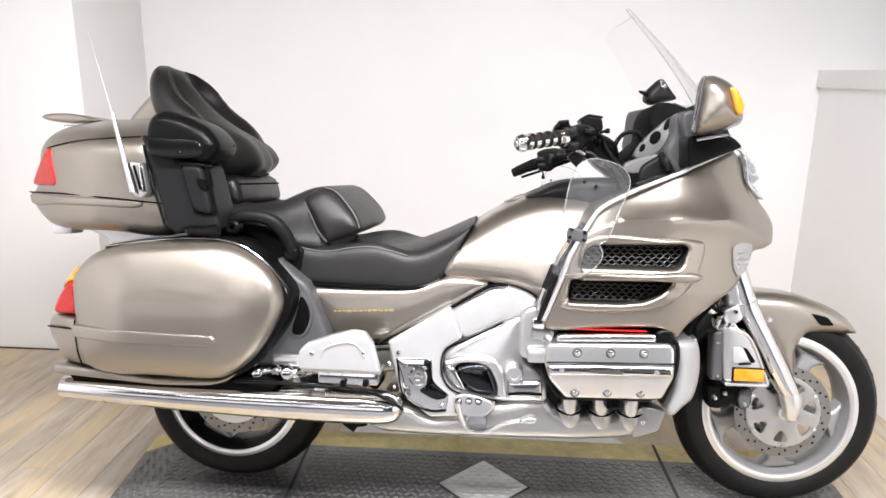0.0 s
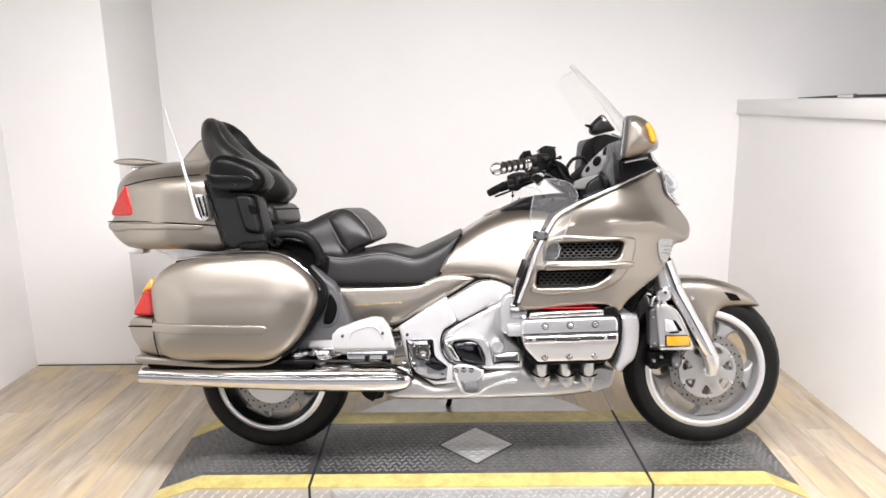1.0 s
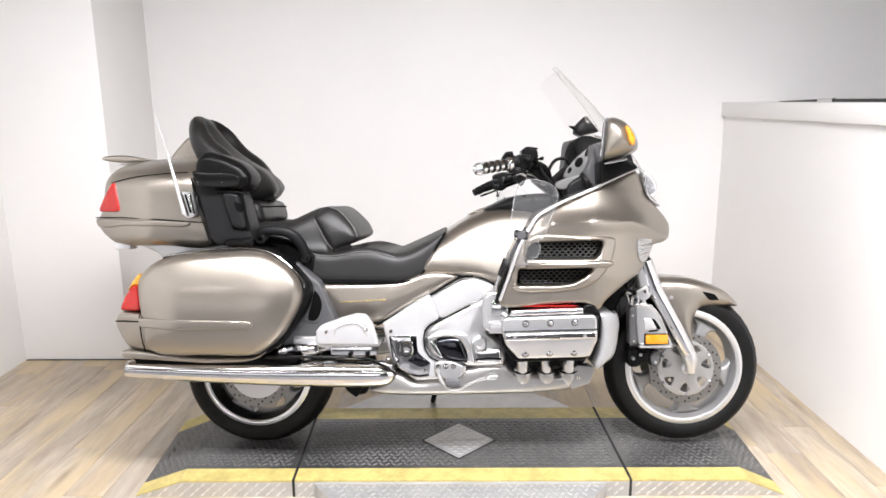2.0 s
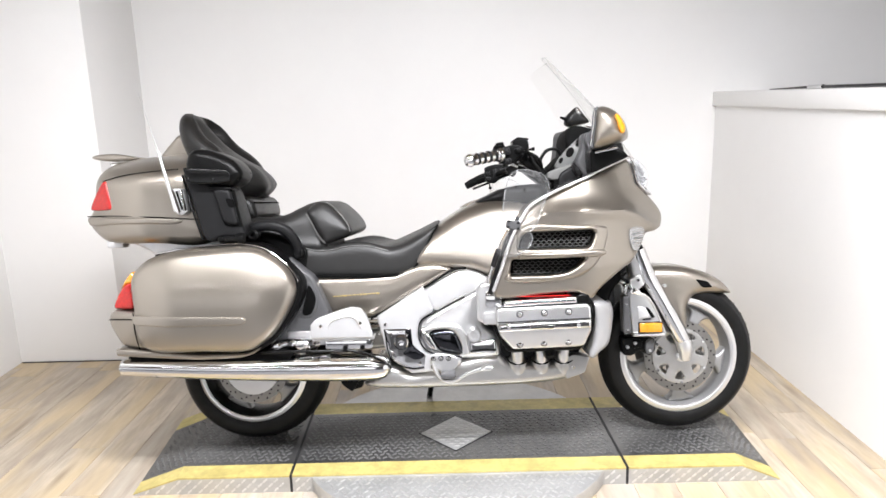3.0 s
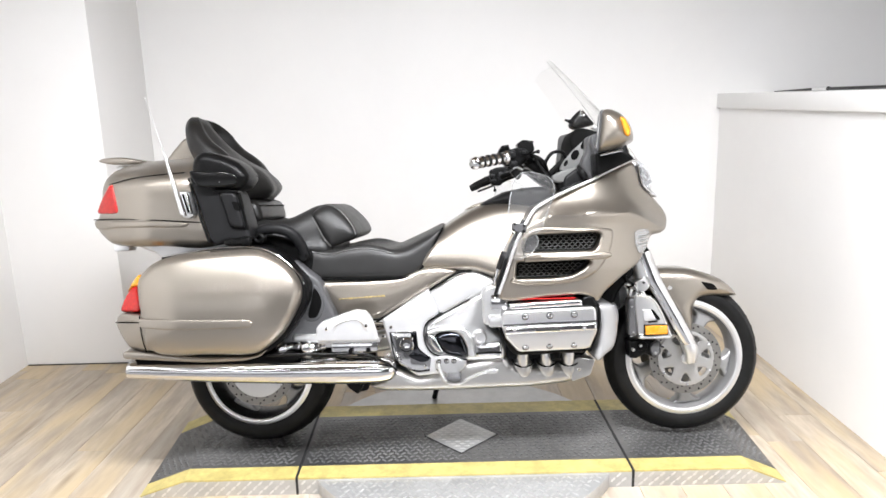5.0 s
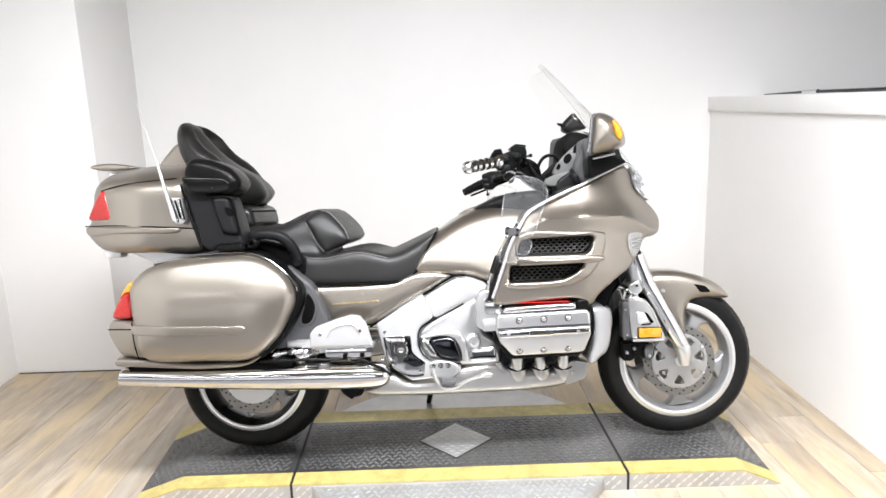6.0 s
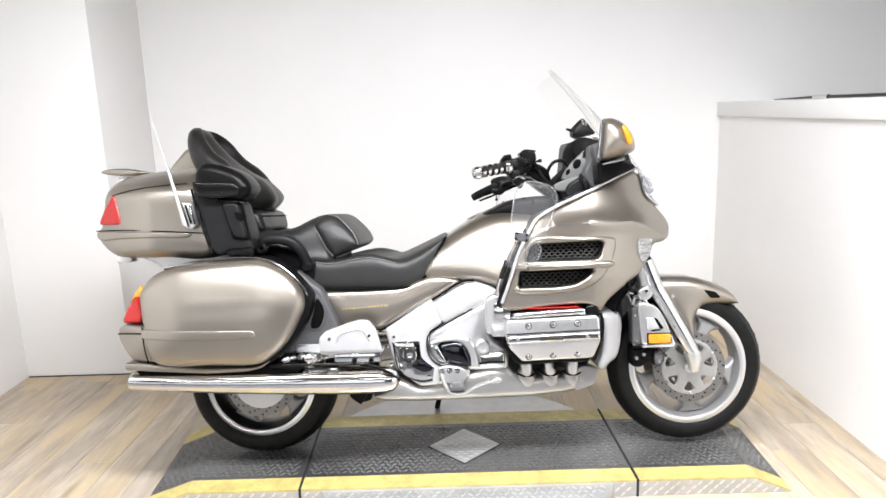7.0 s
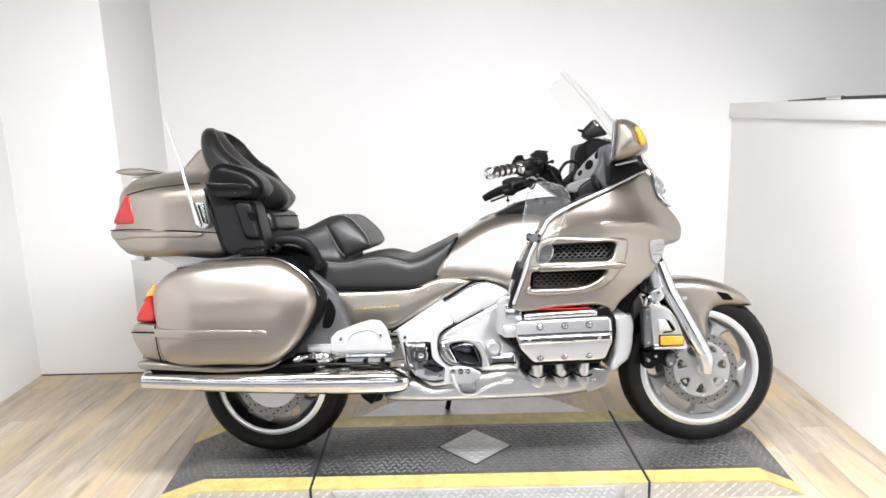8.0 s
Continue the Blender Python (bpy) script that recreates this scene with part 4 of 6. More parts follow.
# dash
dash = part("dashboard", slab([(0.40, 0.985), (0.405, 1.03), (0.455, 1.06), (0.52, 1.12), (0.60, 1.10), (0.60, 1.02), (0.52, 0.99), (0.45, 0.965)],
                              -0.225, 0.225, 0.012, smooth=3), GREYPL, bike, "grey dashboard with black instrument hood")
part("instrument_hood", slab([(0.387, 1.045), (0.435, 1.100), (0.452, 1.115), (0.455, 1.180), (0.472, 1.212), (0.513, 1.222), (0.553, 1.210), (0.596, 1.195), (0.60, 1.12), (0.50, 1.05), (0.42, 1.02)], -0.10, 0.17, 0.014, smooth=4,
                             warp=lambda x, z: 0.05 * clamp((z - 1.15) / 0.07)), HOLE, dash, "matt black instrument hood")
gauge = part("gauge_panel", slab([(0.400, 1.052), (0.421, 1.094), (0.457, 1.132), (0.502, 1.171), (0.530, 1.182), (0.530, 1.135), (0.490, 1.081), (0.470, 1.056)], -0.135, -0.10, 0.005, smooth=3), DASH, dash, "light grey dash side panel with oval holes")
for cx, cz, ra, rb in ((0.495, 1.151, 0.010, 0.017), (0.462, 1.113, 0.016, 0.018), (0.427, 1.083, 0.008, 0.011)):
    oval = [(cx + ra * math.cos(a) * 0.8 + rb * math.sin(a) * 0.5, cz + rb * math.sin(a) - ra * math.cos(a) * 0.35) for a in np.linspace(0, 2 * math.pi, 12, endpoint=False)]
    part("panel_hole", slab(oval, -0.1375, -0.12, 0.0015, smooth=4, rings=2), HOLE, gauge)
both("dash_wing", slab([(0.484, 1.165), (0.504, 1.172), (0.518, 1.126), (0.525, 1.041), (0.503, 1.006), (0.478, 1.036), (0.462, 1.068), (0.479, 1.115)], -0.265, -0.20, 0.014, smooth=4), SIDEGREY, dash, "grey speaker pillar")
both("dash_pillar", slab([(0.488, 1.165), (0.522, 1.172), (0.522, 1.108), (0.514, 1.040), (0.502, 1.030), (0.500, 1.088)], -0.315, -0.26, 0.010, smooth=4), SIDEGREY, dash, "grey inner pillar beside the mirror")
part("dash_knob", tube([(0.462, -0.225, 1.062), (0.470, -0.245, 1.042), (0.476, -0.25, 1.018)], [0.012, 0.015, 0.008], 10), GREYPL, dash)
both("dash_panel", slab([(0.363, 1.036), (0.411, 1.056), (0.459, 1.066), (0.470, 1.036), (0.452, 1.020), (0.391, 1.006), (0.36, 1.015)], -0.215, -0.18, 0.008, smooth=3), DASH, dash, "light grey dash panel")
both("dash_edge", slab([(0.385, 1.006), (0.462, 1.023), (0.464, 1.013), (0.440, 0.998), (0.385, 0.982)], -0.218, -0.17, 0.004, smooth=2), HOLE, dash, "dark gap under the dash panel")
both("dash_sill", slab([(0.380, 0.982), (0.453, 1.010), (0.500, 1.005), (0.50, 0.985), (0.41, 0.962)], -0.262, -0.20, 0.006, smooth=3), GREYPL, dash)
part("dash_cord", tube([(0.343, -0.12, 1.048), (0.357, -0.12, 1.100), (0.382, -0.12, 1.126), (0.414, -0.12, 1.125), (0.432, -0.11, 1.102)], 0.0065, 8), BLACK, dash, "looped black cord")
far_adj = part("screen_adjuster", slab([(0.511, 1.262), (0.516, 1.294), (0.540, 1.318), (0.562, 1.338), (0.580, 1.324), (0.604, 1.291), (0.624, 1.268), (0.574, 1.258), (0.537, 1.248)], 0.25, 0.33, 0.024, smooth=3), GREYPL, bike, "dark grey screen adjuster with lever")
part("lever", tube([(0.530, 0.27, 1.276), (0.510, 0.262, 1.284), (0.490, 0.258, 1.291)], [0.010, 0.008, 0.004], 8), BLACK, far_adj)
# chrome patch paints the highlight on the adjuster's dome
part("adjuster_gloss", slab([(0.556, 1.328), (0.566, 1.332), (0.582, 1.312), (0.572, 1.296), (0.560, 1.300)], 0.243, 0.27, 0.006, smooth=3), CHROME, far_adj)
part("adjuster_tab", slab([(0.586, 1.246), (0.607, 1.254), (0.636, 1.238), (0.617, 1.231)], 0.18, 0.22, 0.004, smooth=2), SILVER, far_adj)
part("screen_mount", slab([(0.56, 1.20), (0.60, 1.21), (0.655, 1.09), (0.61, 1.07)], -0.20, 0.20, 0.02, smooth=4), GREYPL, bike)

# handlebar
bars = part("handlebar", tube([(0.13, -0.36, 1.085), (0.19, -0.33, 1.096), (0.26, -0.25, 1.10), (0.32, -0.13, 1.07), (0.35, 0.0, 1.04), (0.32, 0.13, 1.06), (0.26, 0.25, 1.07), (0.19, 0.33, 1.045), (0.13, 0.36, 1.025)], 0.0125, 12), BLACK, bike, "black handlebar")
for (x0, y0, z0), (x1, y1, z1), end in (((0.080, -0.40, 1.079), (0.180, -0.345, 1.098), True), ((0.080, 0.40, 1.010), (0.166, 0.355, 1.051), False)):
    e, d = Vector((x0, y0, z0)), (Vector((x1, y1, z1)) - Vector((x0, y0, z0))).normalized()
    run = (Vector((x1, y1, z1)) - e).length
    rr = 0.0185 if end else 0.0165
    gr = part("grip", tube([tuple(e), tuple(e + d * run)], rr, 16), CHROME if end else GREYPL, bars, "chrome grip with black rubber rings" if end else "ribbed black rubber grip")
    for k in range(4 if end else 7):
        p = e + d * (run * (0.20 + 0.62 * k / (3 if end else 6)))
        half = 0.0055 if end else 0.0036
        part("grip_rib", tube([tuple(p - d * half), tuple(p - d * (half - 0.001)), tuple(p + d * (half - 0.001)), tuple(p + d * half)], [rr, rr + 0.0022, rr + 0.0022, rr], 16, 1.0, 0), RUBBER, gr)
    if end:
        part("grip_end", tube([tuple(e - d * 0.022), tuple(e - d * 0.019), tuple(e - d * 0.004), tuple(e - d * 0.001), tuple(e + d * 0.018)], [0.013, 0.0185, 0.0235, 0.0205, 0.0205], 10, 1.0, 0), CHROME, gr, "faceted chrome grip end")
        part("end_cap", tube([tuple(e - d * 0.0225), tuple(e - d * 0.026)], [0.009, 0.006], 10, 1.0, 0), SILVER, gr)
        part("grip_collar", tube([tuple(e + d * (run - 0.006)), tuple(e + d * (run + 0.002)), tuple(e + d * (run + 0.009))], [0.026, 0.0275, 0.025], 20, 1.0, 0), CHROME, gr, "chrome collar")
    else:
        part("switch_housing", slab([(0.158, 1.085), (0.186, 1.096), (0.214, 1.100), (0.267, 1.094), (0.279, 1.051), (0.225, 1.032), (0.204, 1.015), (0.167, 1.019)], 0.305, 0.355, 0.008, smooth=2), BLACK, gr, "black switch box")
        for xx, zz, ww, hh in ((0.170, 1.060, 0.012, 0.007), (0.174, 1.038, 0.013, 0.006), (0.208, 1.060, 0.010, 0.018), (0.232, 1.066, 0.008, 0.016)):
            part("switch", box(xx - ww, xx + ww, 0.299, 0.31, zz - hh, zz + hh, 0.003), GREYPL, gr)
        part("switch_knob", tube([(0.182, 0.33, 1.016), (0.1825, 0.33, 1.002), (0.183, 0.33, 0.996), (0.183, 0.33, 0.990)], [0.003, 0.004, 0.0075, 0.005], 10), BLACK, gr)
ctrl = part("control_block", slab([(0.165, 1.135), (0.197, 1.138), (0.202, 1.126), (0.224, 1.134), (0.258, 1.128), (0.269, 1.108), (0.250, 1.090), (0.225, 1.066), (0.178, 1.068), (0.188, 1.098), (0.176, 1.117), (0.156, 1.116)], -0.335, -0.285, 0.006, smooth=2), BLACK, bars, "black switch block with brake master cylinder")
for pts, y0, y1, nm in (([(0.168, 1.140), (0.196, 1.143), (0.197, 1.132), (0.170, 1.128)], -0.345, -0.30, "switch_hood"), ([(0.192, 1.118), (0.216, 1.124), (0.220, 1.100), (0.196, 1.094)], -0.352, -0.32, "switch_plate"),
                        ([(0.232, 1.120), (0.262, 1.121), (0.266, 1.106), (0.236, 1.104)], -0.350, -0.30, "master_cylinder"), ([(0.196, 1.086), (0.224, 1.086), (0.222, 1.066), (0.196, 1.062)], -0.346, -0.31, "switch_plate")):
    part(nm, slab(pts, y0, y1, 0.004, smooth=2, rings=3), GREYPL if nm == "switch_plate" else BLACK, ctrl)
for xx, zz, rr in ((0.206, 1.110, 0.005), (0.247, 1.113, 0.006), (0.208, 1.076, 0.004), (0.262, 1.098, 0.004)):
    part("control_bolt", lathe([(0.0, -0.004), (rr * 0.7, -0.004), (rr, 0.0), (rr, 0.006), (0.0, 0.006)], 10, False), GREYPL, ctrl, at=pose(xx, -0.351, zz))
res = part("brake_reservoir", slab([(0.229, 1.146), (0.248, 1.157), (0.285, 1.151), (0.290, 1.121), (0.270, 1.112), (0.234, 1.128)], -0.305, -0.235, 0.005, smooth=2), BLACK, bars, "black brake fluid reservoir")
part("reservoir_cap", slab([(0.227, 1.148), (0.248, 1.1615), (0.287, 1.1555), (0.287, 1.150), (0.248, 1.155), (0.229, 1.143)], -0.308, -0.232, 0.002, smooth=2, rings=2), BLACK, res)
part("reservoir_window", slab([(0.238, 1.132), (0.262, 1.124), (0.266, 1.119), (0.240, 1.126)], -0.307, -0.29, 0.001, smooth=2, rings=2), SILVER, res)
part("lever_pivot", tube([(0.285, -0.26, 1.116), (0.296, -0.26, 1.119), (0.308, -0.26, 1.121), (0.313, -0.26, 1.121)], [0.006, 0.004, 0.0075, 0.006], 10), BLACK, bars)
for k in range(3):
    part("cable_tie", tube([(0.292 + 0.008 * k, -0.222, 1.108 - 0.002 * k), (0.296 + 0.008 * k, -0.222, 1.093 - 0.002 * k)], 0.0018, 6), SILVER, bars)
for x0, z0, x1, z1 in ((0.216, 1.082, 0.240, 1.066), (0.226, 1.070, 0.248, 1.058)):
    part("cable_nut", tube([(x0, -0.285, z0), (x1, -0.280, z1)], [0.008, 0.006], 8), CHROME, bars)
part("bar_stalk", slab([(0.244, 1.105), (0.290, 1.113), (0.314, 1.111), (0.317, 1.085), (0.339, 1.055), (0.366, 1.024), (0.330, 1.032), (0.282, 1.062), (0.261, 1.082)], -0.215, -0.16, 0.012, smooth=3), BLACK, bars, "black bar riser cover")
part("bar_stay", slab([(0.208, 1.052), (0.240, 1.020), (0.252, 1.035), (0.262, 1.078), (0.236, 1.074)], -0.21, -0.18, 0.006, smooth=2), GREYPL, bars)
part("bar_hose", tube([(0.300, -0.222, 1.105), (0.312, -0.228, 1.075), (0.336, -0.225, 1.045), (0.362, -0.21, 1.01), (0.385, -0.19, 0.98)], 0.006, 8), RUBBER, bars, "black hydraulic hose")
part("brake_lever", tube([(0.27, -0.25, 1.11), (0.25, -0.31, 1.085), (0.22, -0.33, 1.07), (0.19, -0.33, 1.06)], [0.008, 0.007, 0.005, 0.005], 8), BLACK, bars, "black brake lever")
part("clutch_lever", tube([(0.27, 0.27, 1.075), (0.24, 0.33, 1.05), (0.18, 0.375, 1.02), (0.11, 0.41, 0.995)], [0.008, 0.007, 0.005, 0.005], 8), BLACK, bars, "black clutch lever")
both("bar_cover", slab([(0.262, 1.075), (0.285, 1.115), (0.305, 1.115), (0.345, 1.06), (0.39, 1.02), (0.40, 0.99), (0.345, 1.025), (0.30, 1.06)], -0.20, -0.10, 0.015, smooth=4), BLACK, bars, "black bar cover")
for k in range(3):
    part("bar_cable", tube([(0.28, -0.24 + k * 0.02, 1.12), (0.31 + 0.01 * k, -0.22, 1.09), (0.36, -0.16, 1.03), (0.40, -0.10, 1.0)], 0.0055, 8), BLACK, bars)
part("steering_cover", slab([(0.10, 0.935), (0.15, 0.960), (0.20, 0.982), (0.27, 0.995), (0.36, 0.99), (0.37, 0.94), (0.28, 0.905), (0.19, 0.93)], -0.16, 0.16, 0.03, smooth=4), GREYPL, bike, "grey plastic tank top cover")

# wind deflectors of clear plastic
defl = slab([(0.178, 0.905), (0.195, 0.997), (0.212, 1.028), (0.240, 1.040), (0.315, 1.021), (0.336, 0.987), (0.308, 0.904), (0.285, 0.847), (0.267, 0.833), (0.276, 0.814), (0.263, 0.782), (0.214, 0.750),
             (0.156, 0.762), (0.175, 0.80), (0.200, 0.85), (0.190, 0.88)], -0.472, -0.467, 0.001, smooth=4, rings=2, warp=lambda x, z: 0.05 * ((x - 0.24) / 0.1) ** 2 * 0.4)
for k, ob in enumerate(both("wind_deflector", defl, DEFL, bike, "clear plastic wind deflector on a hinge")):
    ob.visible_shadow = False
    for nm, me, mt, lb in (("hinge", slab([(0.188, 0.876), (0.236, 0.867), (0.234, 0.838), (0.184, 0.846)], -0.485, -0.462, 0.004, smooth=2), SIDEGREY, "grey hinge plate"),
                           ("hinge_rod", tube([(0.192, -0.465, 0.84), (0.17, -0.43, 0.79), (0.135, -0.40, 0.69), (0.128, -0.39, 0.655)], 0.006, 8), CHROME, "chrome hinge rod"),
                           ("rod_sleeve", tube([(0.165, -0.425, 0.775), (0.145, -0.41, 0.715)], 0.010, 8), GREYPL, "")):
        part(nm, me if k == 0 else flipped(me), mt, ob, lb)
    for x, z in ((0.197, 0.870), (0.228, 0.864), (0.193, 0.852), (0.226, 0.846), (0.223, 0.985), (0.252, 0.974)):
        sc = lathe([(0.0, -0.003), (0.004, -0.003), (0.0045, 0.0), (0.0, 0.0)], 10, False)
        part("screw", sc if k == 0 else flipped(sc), BLACK, ob, at=pose(x, -0.486 if k == 0 else 0.486, z) if z < 0.9 else pose(x, -0.473 if k == 0 else 0.473, z))
    rim_pts = [(0.178, 0.905), (0.195, 0.997), (0.212, 1.028), (0.240, 1.040), (0.315, 1.021), (0.336, 0.987), (0.308, 0.904), (0.285, 0.847), (0.267, 0.833), (0.276, 0.814), (0.263, 0.782), (0.214, 0.750)]
    rim_me = tube([(x, -0.4695 + 0.02 * ((x - 0.24) / 0.1) ** 2, z) for x, z in rim_pts], 0.0012, 6)
    part("deflector_edge", rim_me if k == 0 else flipped(rim_me), EDGE, ob, "bright polished edge")

# tank
tank = part("tank_cover", slab([(-0.155, 0.785), (-0.105, 0.818), (-0.055, 0.848), (0.0, 0.884), (0.068, 0.922), (0.114, 0.940), (0.186, 0.949), (0.30, 0.93), (0.30, 0.76), (0.21, 0.689), (0.165, 0.650), (0.123, 0.668), (0.078, 0.686), (-0.049, 0.700), (-0.190, 0.715)],
                               -0.262, 0.262, 0.050, step=0.016, rings=8, dome=0.008, dome1=0.008, warp=lambda x, z: 0.30 * max(0.0, z - 0.69) + 0.6 * max(0.0, z - 0.74) ** 2 + 0.055 * clamp((-0.120 + 0.5 * (z - 0.716) - x) / 0.05)), PAINT, bike, "champagne painted tank cover")
part("fuel_lid", slab([(0.03, 0.912), (0.08, 0.938), (0.15, 0.955), (0.15, 0.945), (0.08, 0.925)], -0.05, 0.05, 0.008, smooth=3), PAINT, tank)

# seat: (x, top at the middle, edge height, edge half-width, foot height)
SEAT = [(-0.66, 0.80, 0.835, 0.200, 0.790), (-0.60, 0.79, 0.812, 0.226, 0.728), (-0.555, 0.775, 0.801, 0.240, 0.688), (-0.50, 0.768, 0.786, 0.246, 0.675), (-0.45, 0.768, 0.786, 0.248, 0.672),
        (-0.39, 0.770, 0.798, 0.250, 0.670), (-0.33, 0.774, 0.803, 0.250, 0.669), (-0.28, 0.777, 0.793, 0.249, 0.668), (-0.23, 0.789, 0.778, 0.247, 0.668), (-0.185, 0.807, 0.784, 0.244, 0.672),
        (-0.145, 0.824, 0.802, 0.240, 0.688), (-0.118, 0.836, 0.816, 0.236, 0.716), (-0.090, 0.849, 0.832, 0.230, 0.770), (-0.062, 0.862, 0.850, 0.222, 0.824), (-0.046, 0.867, 0.859, 0.215, 0.850)]
rows = []
for x, zc, ze, w, zf in SEAT:
    mid = 0.5 * (ze + zf)
    rows.append([(x, 0, zc), (x, -0.42 * w, zc + 0.15 * (ze - zc)), (x, -0.74 * w, 0.45 * zc + 0.55 * ze), (x, -0.90 * w, ze), (x, -0.975 * w, ze - 0.16 * (ze - zf)),
                 (x, -w, mid), (x, -0.985 * w, zf + 0.10 * (ze - zf)), (x, -0.88 * w, zf), (x, -0.5 * w, zf), (x, 0, zf)])
seat = part("seat", loft(rows), VINYL, bike, "black leather two-up seat")
# passenger pad: (x, top, half-width, foot)
PAD = [(-0.93, 0.915, 0.17, 0.86), (-0.88, 0.926, 0.20, 0.84), (-0.81, 0.920, 0.215, 0.825), (-0.74, 0.907, 0.222, 0.812), (-0.675, 0.900, 0.226, 0.800), (-0.62, 0.909, 0.228, 0.792),
       (-0.565, 0.933, 0.228, 0.782), (-0.520, 0.951, 0.225, 0.776), (-0.485, 0.953, 0.220, 0.772), (-0.46, 0.93, 0.20, 0.772)]
rows = []
for x, zt, w, zf in PAD:
    h = zt - zf
    rows.append([(x, 0, zt - 0.008), (x, -0.40 * w, zt - 0.006), (x, -0.68 * w, zt), (x, -0.84 * w, zt - 0.10 * h), (x, -0.95 * w, zt - 0.32 * h), (x, -1.01 * w, zf + 0.28 * h), (x, -1.05 * w, zf + 0.06 * h),
                 (x, -0.9 * w, zf - 0.01), (x, 0, zf - 0.01)])
part("passenger_pad", loft(rows), VINYL, seat, "black leather passenger pad")
backrest_cap = [(-0.535, 0.915), (-0.505, 0.948), (-0.478, 0.957), (-0.452, 0.950), (-0.410, 0.915), (-0.376, 0.873), (-0.364, 0.842), (-0.378, 0.824), (-0.425, 0.808), (-0.462, 0.797), (-0.486, 0.826), (-0.508, 0.868)]
part("rider_backrest", slab(backrest_cap, -0.238, 0.238, 0.026, dome=0.010, dome1=0.010, smooth=5, step=0.018,
                            warp=lambda x, z: 0.035 * clamp((z - 0.85) / 0.10) ** 1.4), VINYL, seat, "padded rider backrest with stitched edges")


def on_cap(x, z):
    return -0.238 + 0.035 * clamp((z - 0.85) / 0.10) ** 1.4 + 0.004


both("seat_piping", tube([(x, on_cap(x, z), z) for x, z in ((-0.530, 0.910), (-0.506, 0.868), (-0.484, 0.826), (-0.462, 0.800))], 0.0026, 6), PIPING, seat)
both("seat_piping", tube([(x, on_cap(x, z), z) for x, z in ((-0.478, 0.953), (-0.450, 0.946), (-0.410, 0.911), (-0.379, 0.871), (-0.368, 0.842))], 0.0026, 6), PIPING, seat)
stitches = []
for k in range(26):
    t = (k + 0.5) / 26
    x, z = -0.442 + 0.066 * t, 0.936 - 0.078 * t + 0.012 * math.sin(t * math.pi)
    stitches.append((tube([(x, on_cap(x, z) + 0.006, z), (x + 0.004, on_cap(x, z) + 0.011, z + 0.002)], 0.0008, 4, 1.0, 0), I4))
stuff(part("stitching", joined(stitches), PIPING, seat, "light stitching along the backrest edge"))
seam_line = [(x, -0.965 * w - 0.001, ze - 0.10 * (ze - zf)) for x, zc, ze, w, zf in SEAT[1:9]]
both("seat_seam", tube(seam_line, 0.0022, 6), PIPING, seat, "welted seam along the seat skirt")
both("seat_welt", tube([(x, -0.99 * w - 0.001, zf + 0.006) for x, zc, ze, w, zf in SEAT[1:]], 0.0042, 6), HOLE, seat, "dark edge bead under the seat")

# backrest and armrests
# rings from the foot up: (z, back, front at the middle, front at the bolster, half-width)
BACKREST = [(0.972, -0.850, -0.775, -0.815, 0.200), (0.990, -0.880, -0.738, -0.800, 0.226), (1.020, -0.905, -0.714, -0.793, 0.240), (1.060, -0.930, -0.727, -0.788, 0.247), (1.095, -0.950, -0.758, -0.796, 0.247),
            (1.130, -0.972, -0.808, -0.816, 0.242), (1.165, -0.992, -0.858, -0.848, 0.232), (1.200, -1.008, -0.898, -0.893, 0.219), (1.235, -1.018, -0.930, -0.922, 0.203), (1.265, -1.023, -0.955, -0.940, 0.182),
            (1.290, -1.025, -0.975, -0.960, 0.150), (1.306, -1.020, -0.990, -0.978, 0.110), (1.312, -1.012, -1.0, -0.995, 0.06)]
rows = []
for z, xb, xm, xs, w in BACKREST:
    side = 0.5 * (xb + xs)
    rows.append([(xb, 0, z), (xb, -0.5 * w, z), (xb + 0.012, -0.82 * w, z), (side, -w, z), (xs - 0.018, -0.985 * w, z), (xs, -0.86 * w, z), (0.5 * (xs + xm) - 0.046 * clamp((z - 1.06) / 0.06) * clamp((1.31 - z) / 0.05) - 0.004, -0.56 * w, z),
                 (xm - 0.020 * clamp((z - 1.1) / 0.05) * clamp((1.31 - z) / 0.05), -0.28 * w, z), (xm, 0, z)])
back = part("passenger_backrest", loft(rows), LEATHER, bike, "black leather passenger backrest with raised side bolsters")
both("backrest_piping", tube([(xs - 0.004, -0.925 * w, z) for z, xb, xm, xs, w in BACKREST[2:11]], 0.0026, 6), VINYL, back)
part("lumbar_pad", slab([(-0.88, 0.985), (-0.79, 0.985), (-0.745, 0.975), (-0.728, 0.94), (-0.728, 0.905), (-0.80, 0.89), (-0.88, 0.91)], -0.20, 0.20, 0.030, smooth=4), LEATHER, back)
for zz in (0.925, 0.958):
    part("lumbar_crease", tube([(-0.730 - 0.2 * max(0, zz - 0.945), y, zz) for y in (-0.18, 0.0, 0.18)], 0.003, 6), HOLE, back)
pod = slab([(-0.905, 1.070), (-0.902, 1.112), (-0.888, 1.136), (-0.866, 1.147), (-0.825, 1.143), (-0.772, 1.124), (-0.741, 1.106), (-0.719, 1.081), (-0.710, 1.059), (-0.720, 1.036), (-0.748, 1.014), (-0.800, 1.020), (-0.869, 1.028), (-0.892, 1.040)],
           -0.402, -0.24, 0.030, dome=0.006, smooth=4, step=0.014)
FAR_IN = Matrix.Translation((-0.05, -0.10, -0.02))
